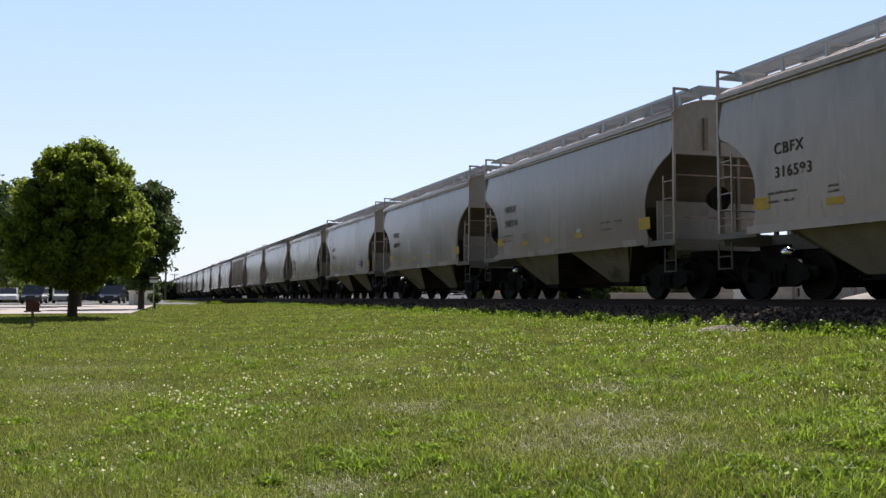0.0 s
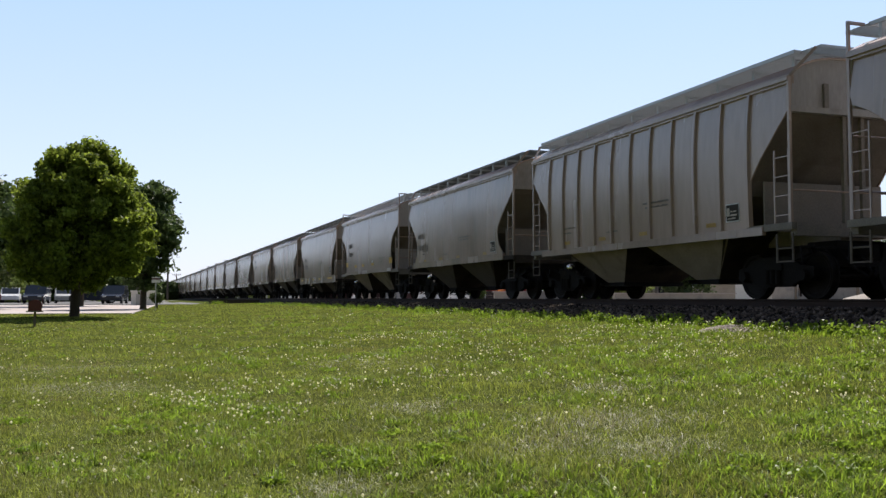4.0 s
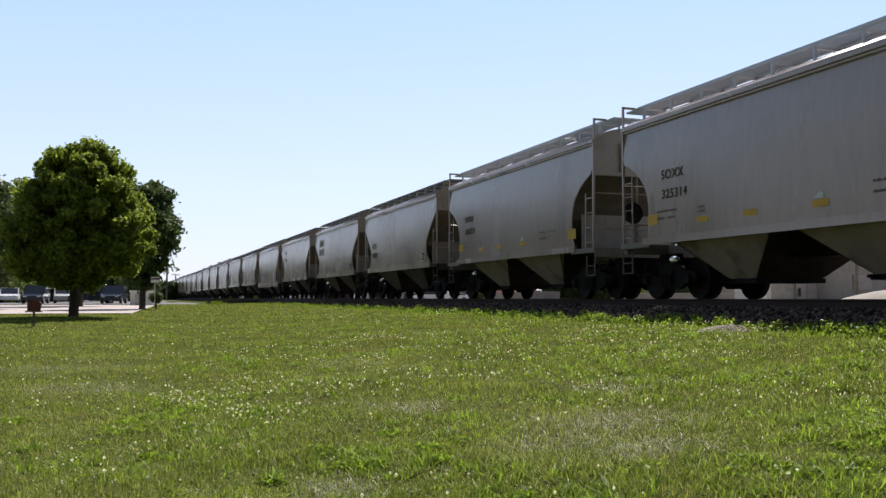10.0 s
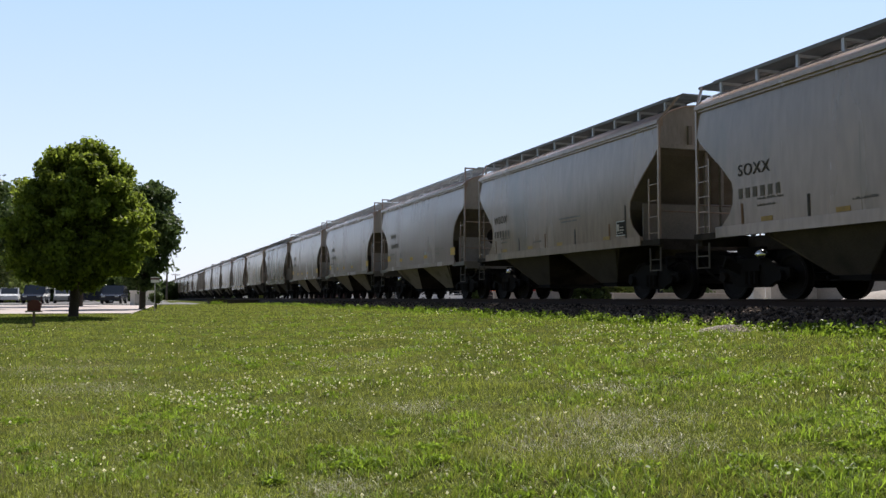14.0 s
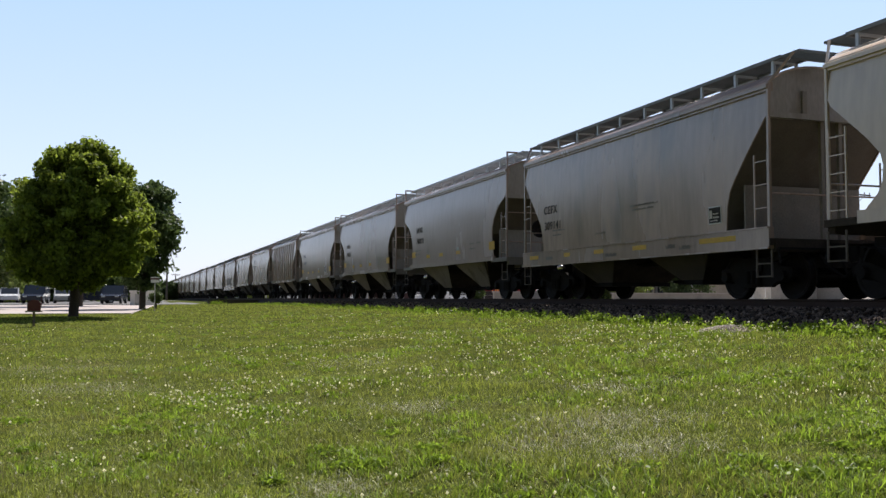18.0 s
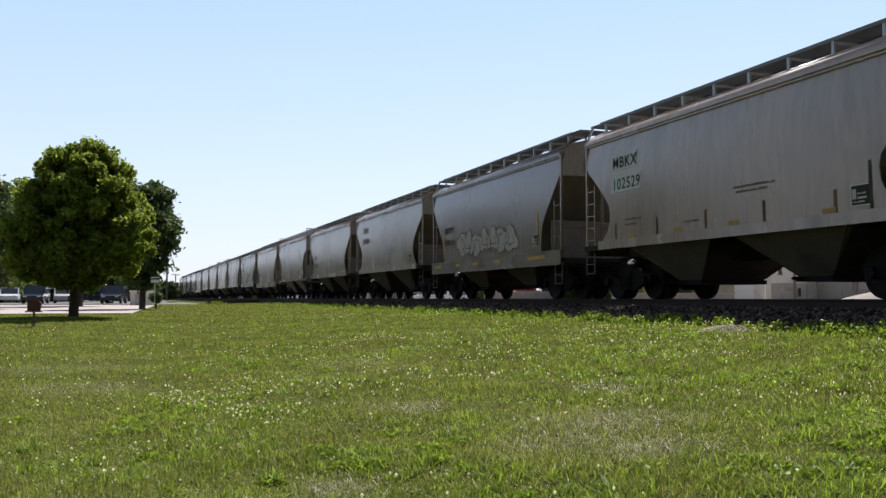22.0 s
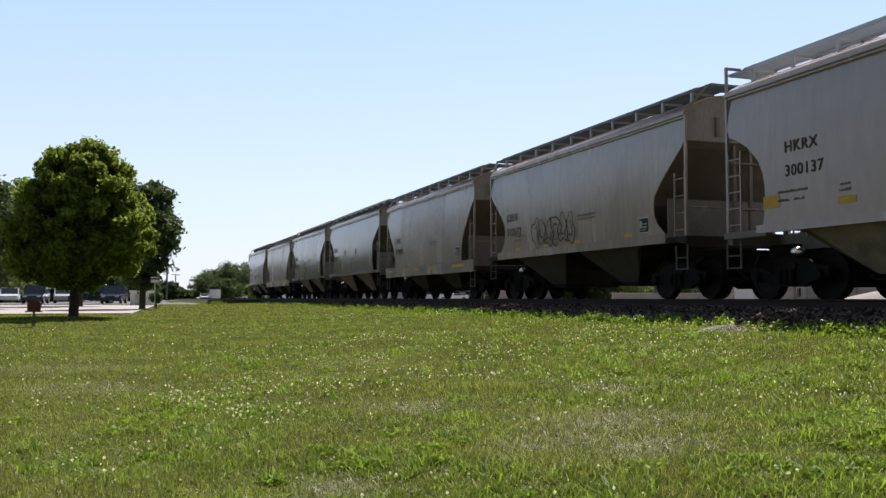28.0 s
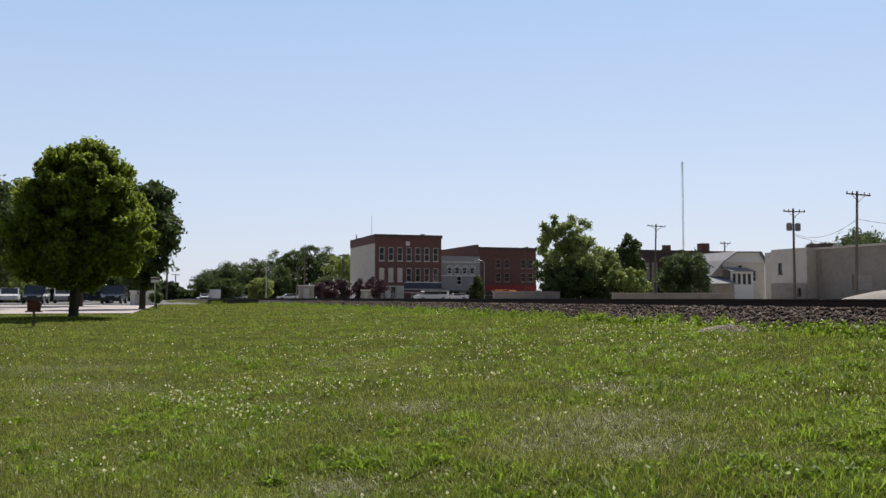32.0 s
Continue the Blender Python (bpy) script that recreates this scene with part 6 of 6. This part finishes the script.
house = tagged(new("white_house"), "white clapboard house with a gable and a sunroom", "house")
part("wall", made(wall_with_openings, 82.0, 89.2, 110.0, 110.3, -0.6, 5.2, [(84.6, 85.4, 3.4, 4.8), (87.0, 87.7, 2.4, 3.9)]), M["render_white"], house)
part("wall", made(box, 82.0, 82.3, 110.3, 120.0, -0.6, 5.2), M["trim"], house)
part("wall", made(box, 88.9, 89.2, 110.3, 120.0, -0.6, 5.2), M["trim"], house)
window(house, 84.6, 85.4, 3.4, 4.8, 110.1, M["trim"])
window(house, 87.0, 87.7, 2.4, 3.9, 110.1, M["trim"])
bm = bmesh.new()
sheet(bm, [[(79.6, 109.6, 3.1), (79.6, 120.4, 3.1)], [(82.0, 109.6, 5.35), (82.0, 120.4, 5.35)], [(84.2, 109.6, 6.7), (84.2, 120.4, 6.7)], [(88.4, 109.6, 6.75), (88.4, 120.4, 6.75)], [(89.6, 109.6, 5.0), (89.6, 120.4, 5.0)]], (0, 0, -0.2))
part("roof", bm, M["shingle"], house, "grey shingled roof")
bm = bmesh.new()
a = [bm.verts.new(p) for p in ((82.0, 110.02, 5.2), (89.2, 110.02, 5.2), (88.3, 110.02, 6.55), (84.2, 110.02, 6.5))]
bm.faces.new(a)
b_ = bmesh.ops.extrude_face_region(bm, geom=bm.faces[:])
bmesh.ops.translate(bm, vec=(0, 0.25, 0), verts=[v for v in b_["geom"] if isinstance(v, bmesh.types.BMVert)])
part("gable", bm, M["trim"], house)
porch_open = [(82.1 + 0.85 * k, 82.75 + 0.85 * k, 1.9, 3.5) for k in range(4)]
part("sunroom_wall", made(wall_with_openings, 81.9, 85.6, 108.0, 108.2, -0.6, 3.8, porch_open), M["trim"], house)
for o in porch_open:
    window(house, *o, 108.08, M["trim"], sill=False, bars=False, f=0.06)
bm = bmesh.new()
sheet(bm, [[(81.6, 107.7, 3.75), (85.9, 107.7, 3.75)], [(81.6, 110.0, 4.3), (85.9, 110.0, 4.3)]], (0, 0, 0.1))
part("sunroom_roof", bm, M["shingle"], house)
bm = bmesh.new()
sheet(bm, [[(76.6, 106.6, 1.9), (81.8, 106.6, 1.95)], [(77.4, 110.0, 2.9), (81.8, 110.0, 3.0)]], (0, 0, 0.12))
part("lean_to_roof", bm, M["shingle"], house)
part("lean_to_wall", made(box, 77.0, 81.8, 107.2, 110.0, -0.6, 2.0), M["block"], house, "grey lean-to wall")
house.matrix_basis = pose(-1.6, 0, 0)

b5 = block("stucco_building", "low whitewashed building with a grey block base", 0, 6.1, 0, 10.0, 5.85, M["render_white"], [(1.2, 1.9, 2.9, 4.2), (4.6, 5.2, 0.2, 1.2)], M["brick_dark"])
part("base_course", made(wall_with_openings, 0.0, 6.1, -0.12, -0.003, -0.7, 1.75, [(4.6, 5.2, 0.2, 1.2)]), M["block"], b5, "grey block base")
part("roof_box", made(box, 3.9, 6.0, 2, 4, 5.5, 6.35), M["brick_dark"], b5)
b5.matrix_basis = pose(74.0, 91.7, 0, 0, 0, -90)
b6 = block("block_building", "long pale block building with blind windows", 0, 34.0, 0, 12.0, 5.78, M["block"], [(1.9, 2.7, 2.6, 4.5, "block"), (7.2, 8.6, 3.4, 4.6, "block"), (6.8, 9.6, 0.9, 2.6, "concrete")], M["block"])
part("coping", made(box, 0, 34.0, -0.2, -0.003, 5.6, 5.82), M["render_white"], b6)
b6.matrix_basis = pose(75.35, 86.9, 0, 0, 0, -90)
b7 = block("white_annex", "narrow white building behind the stucco one", 0, 3.4, 0, 4.0, 5.7, M["render_white"], [(1.2, 1.8, 1.4, 3.6)], M["brick_dark"])
b7.matrix_basis = pose(76.0, 95.4, 0, 0, 0, -90)
w1 = tagged(new("concrete_wall"), "long low concrete wall beyond the track", "wall")
part("wall", made(box, 44.4, 58.2, 77.8, 78.2, -0.7, 0.44), M["block"], w1)
part("coping", made(box, 44.3, 58.3, 77.7, 78.3, 0.44, 0.53), M["concrete"], w1)
w2 = tagged(new("concrete_wall"), "grey concrete retaining wall before the trees", "wall")
part("wall", made(box, 39.4, 47.6, 95.8, 96.2, -0.7, 0.68), M["block"], w2)
part("coping", made(box, 39.3, 47.7, 95.7, 96.3, 0.68, 0.78), M["concrete"], w2)
c = np.stack([rng.uniform(40.0, 42.8, 90), rng.uniform(96.6, 98.0, 90), rng.uniform(0.6, 1.0, 90)], -1)
blobs("flower_bed", c, rng.uniform(0.05, 0.09, 90), M["orange"], "orange flowers behind the low wall", "flowers")


# ---- poles and mast ----
def utility_pole(x, y, h, label, arm=2.6, arms=1, lean=0.0, drums=0, r=0.16, turn=0):
    top = tagged(new("utility_pole"), label, "utility pole")
    top.matrix_basis = pose(x, y, -0.6, 0, lean, turn)
    part("pole", made(tube, [(0, 0, -0.3), (0, 0, h)], [r, r * 0.65], 9), M["wood"], top)
    for k in range(arms):
        z = h - 0.35 - 0.9 * k
        if arm:
            bm = made(box, -arm / 2, arm / 2, -0.06 - r, 0.06 - r, z - 0.06, z + 0.06)
            beam(bm, (-arm * 0.3, -r, z), (0, -r, z - 0.7), 0.04)
            beam(bm, (arm * 0.3, -r, z), (0, -r, z - 0.7), 0.04)
            cross = part("crossarm", bm, M["wood"], top)
            for s in (-0.47, -0.25, 0.25, 0.47):
                part("insulator", made(tube, [(arm * s, -r, z + 0.06), (arm * s, -r, z + 0.26)], [0.06, 0.045], 8), M["brick_dark"], cross)
    for k in range(drums):
        s = -1 if k == 0 else 1
        part("transformer", made(tube, [(s * 0.58, 0, h - 2.5), (s * 0.58, 0, h - 2.42), (s * 0.58, 0, h - 1.72), (s * 0.58, 0, h - 1.6)], [0.22, 0.31, 0.31, 0.18], 14), M["shingle"], top, "grey transformer drum")
    return top


def wire(a, b, sag, r=0.02):
    pts = [Vector(a).lerp(Vector(b), k / 12) - Vector((0, 0, sag * 4 * (k / 12) * (1 - k / 12))) for k in range(13)]
    ob = tagged(new("power_line"), "thin dark power line between two poles", "cable")
    part("strand", made(tube, pts, [r] * 13, 5), M["dark"], ob)


utility_pole(70.3, 83.3, 10.6, "timber utility pole with a crossarm and two transformers", 2.9, 1, 0, 2)
utility_pole(66.0, 69.7, 10.9, "tall timber utility pole with a crossarm", 2.9, 1, 2)
utility_pole(76.7, 122, 12.0, "timber utility pole with a crossarm", 3.2, 1, 2)
utility_pole(94.0, 128, 10.0, "timber utility pole far behind the house", 2.0, 1, 0)
utility_pole(7.9, 190, 9.3, "timber pole beside the street crossing", 0, 0, 0, 0, 0.22)
utility_pole(12.1, 240, 6.8, "thin timber pole far down the street", 2.0, 1)
utility_pole(31.6, 235, 8.8, "grey street pole far along the track", 0, 0)
utility_pole(33.8, 190, 8.2, "thin grey pole among the far trees", 0, 0, 0, 0, 0.1)
utility_pole(38.2, 205, 12.0, "timber pole in front of the tall trees", 1.6, 1)
utility_pole(39.0, 170, 9.0, "timber pole near the plum trees", 1.4, 1)
utility_pole(74.5, 165, 10.2, "pole standing before the red shop", 0, 0, 0, 0, 0.12)
wire((70.3, 83.3, 7.2), (66.3, 69.7, 7.6), 1.0)
wire((70.3, 83.3, 7.0), (77.0, 80.0, 5.6), 0.3)
wire((66.3, 69.7, 7.6), (77.0, 60.0, 5.9), 0.4)


def lamp_post(x, y, h, label):
    top = tagged(new("street_lamp"), label, "street lamp")
    top.matrix_basis = pose(x, y, -0.6)
    part("pole", made(tube, [(0, 0, 0), (0, 0, h), (-0.4, 0, h + 0.3), (-1.4, 0, h + 0.4)], [0.1, 0.07, 0.05, 0.05], 8), M["metal"], top)
    part("lamp_head", made(box, -1.9, -1.3, -0.15, 0.15, h + 0.32, h + 0.48), M["trim"], top)


lamp_post(64.6, 162, 7.4, "grey street lamp in front of the shops")


def signal_mast(x, y, h):
    top = tagged(new("signal_mast"), "railway signal mast with a white target head", "signal")
    top.matrix_basis = pose(x, y, -0.6)
    part("mast", made(tube, [(0, 0, 0), (0, 0, h)], [0.12, 0.10], 10), M["metal"], top)
    part("head", made(tube, [(0.25, -0.1, h - 0.6), (0.25, 0.1, h - 0.6)], [0.42, 0.42], 16), M["trim"], top)
    part("hood", made(tube, [(0.25, -0.25, h - 0.6), (0.25, -0.1, h - 0.6)], [0.2, 0.2], 12), M["dark"], top)


signal_mast(28.2, 195, 7.4)


def road_sign(x, y):
    top = tagged(new("road_sign"), "small white sign with a red band on a thin post", "sign")
    top.matrix_basis = pose(x, y, float(lawn_z(x, y)))
    part("post", made(tube, [(0, 0, -0.1), (0, 0, 1.9)], [0.03, 0.03], 8), M["metal"], top)
    face = part("board", made(box, -0.22, 0.22, -0.05, -0.03, 1.55, 1.85), M["trim"], top)
    part("band", made(box, -0.22, 0.22, -0.056, -0.05, 1.72, 1.80), M["carred"], face)


road_sign(1.55, 52)


def radio_mast(x, y, h):
    top = tagged(new("radio_mast"), "tall thin lattice radio mast far away", "mast")
    top.matrix_basis = pose(x, y, -0.6)
    for a in range(3):
        c_, s_ = 0.45 * math.cos(a * 2.094), 0.45 * math.sin(a * 2.094)
        part("leg", made(tube, [(c_, s_, 0), (c_, s_, h)], [0.07, 0.07], 6), M["metal"], top)
    bm = bmesh.new()
    for k in range(46):
        z = k * h / 46
        for a in range(3):
            p = [Vector((0.45 * math.cos((a + j) * 2.094), 0.45 * math.sin((a + j) * 2.094), z + j * h / 46)) for j in (0, 1)]
            beam(bm, p[0], p[1], 0.05)
    part("bracing", bm, M["metal"], top)


radio_mast(268.8, 400, 70.5)


motions()
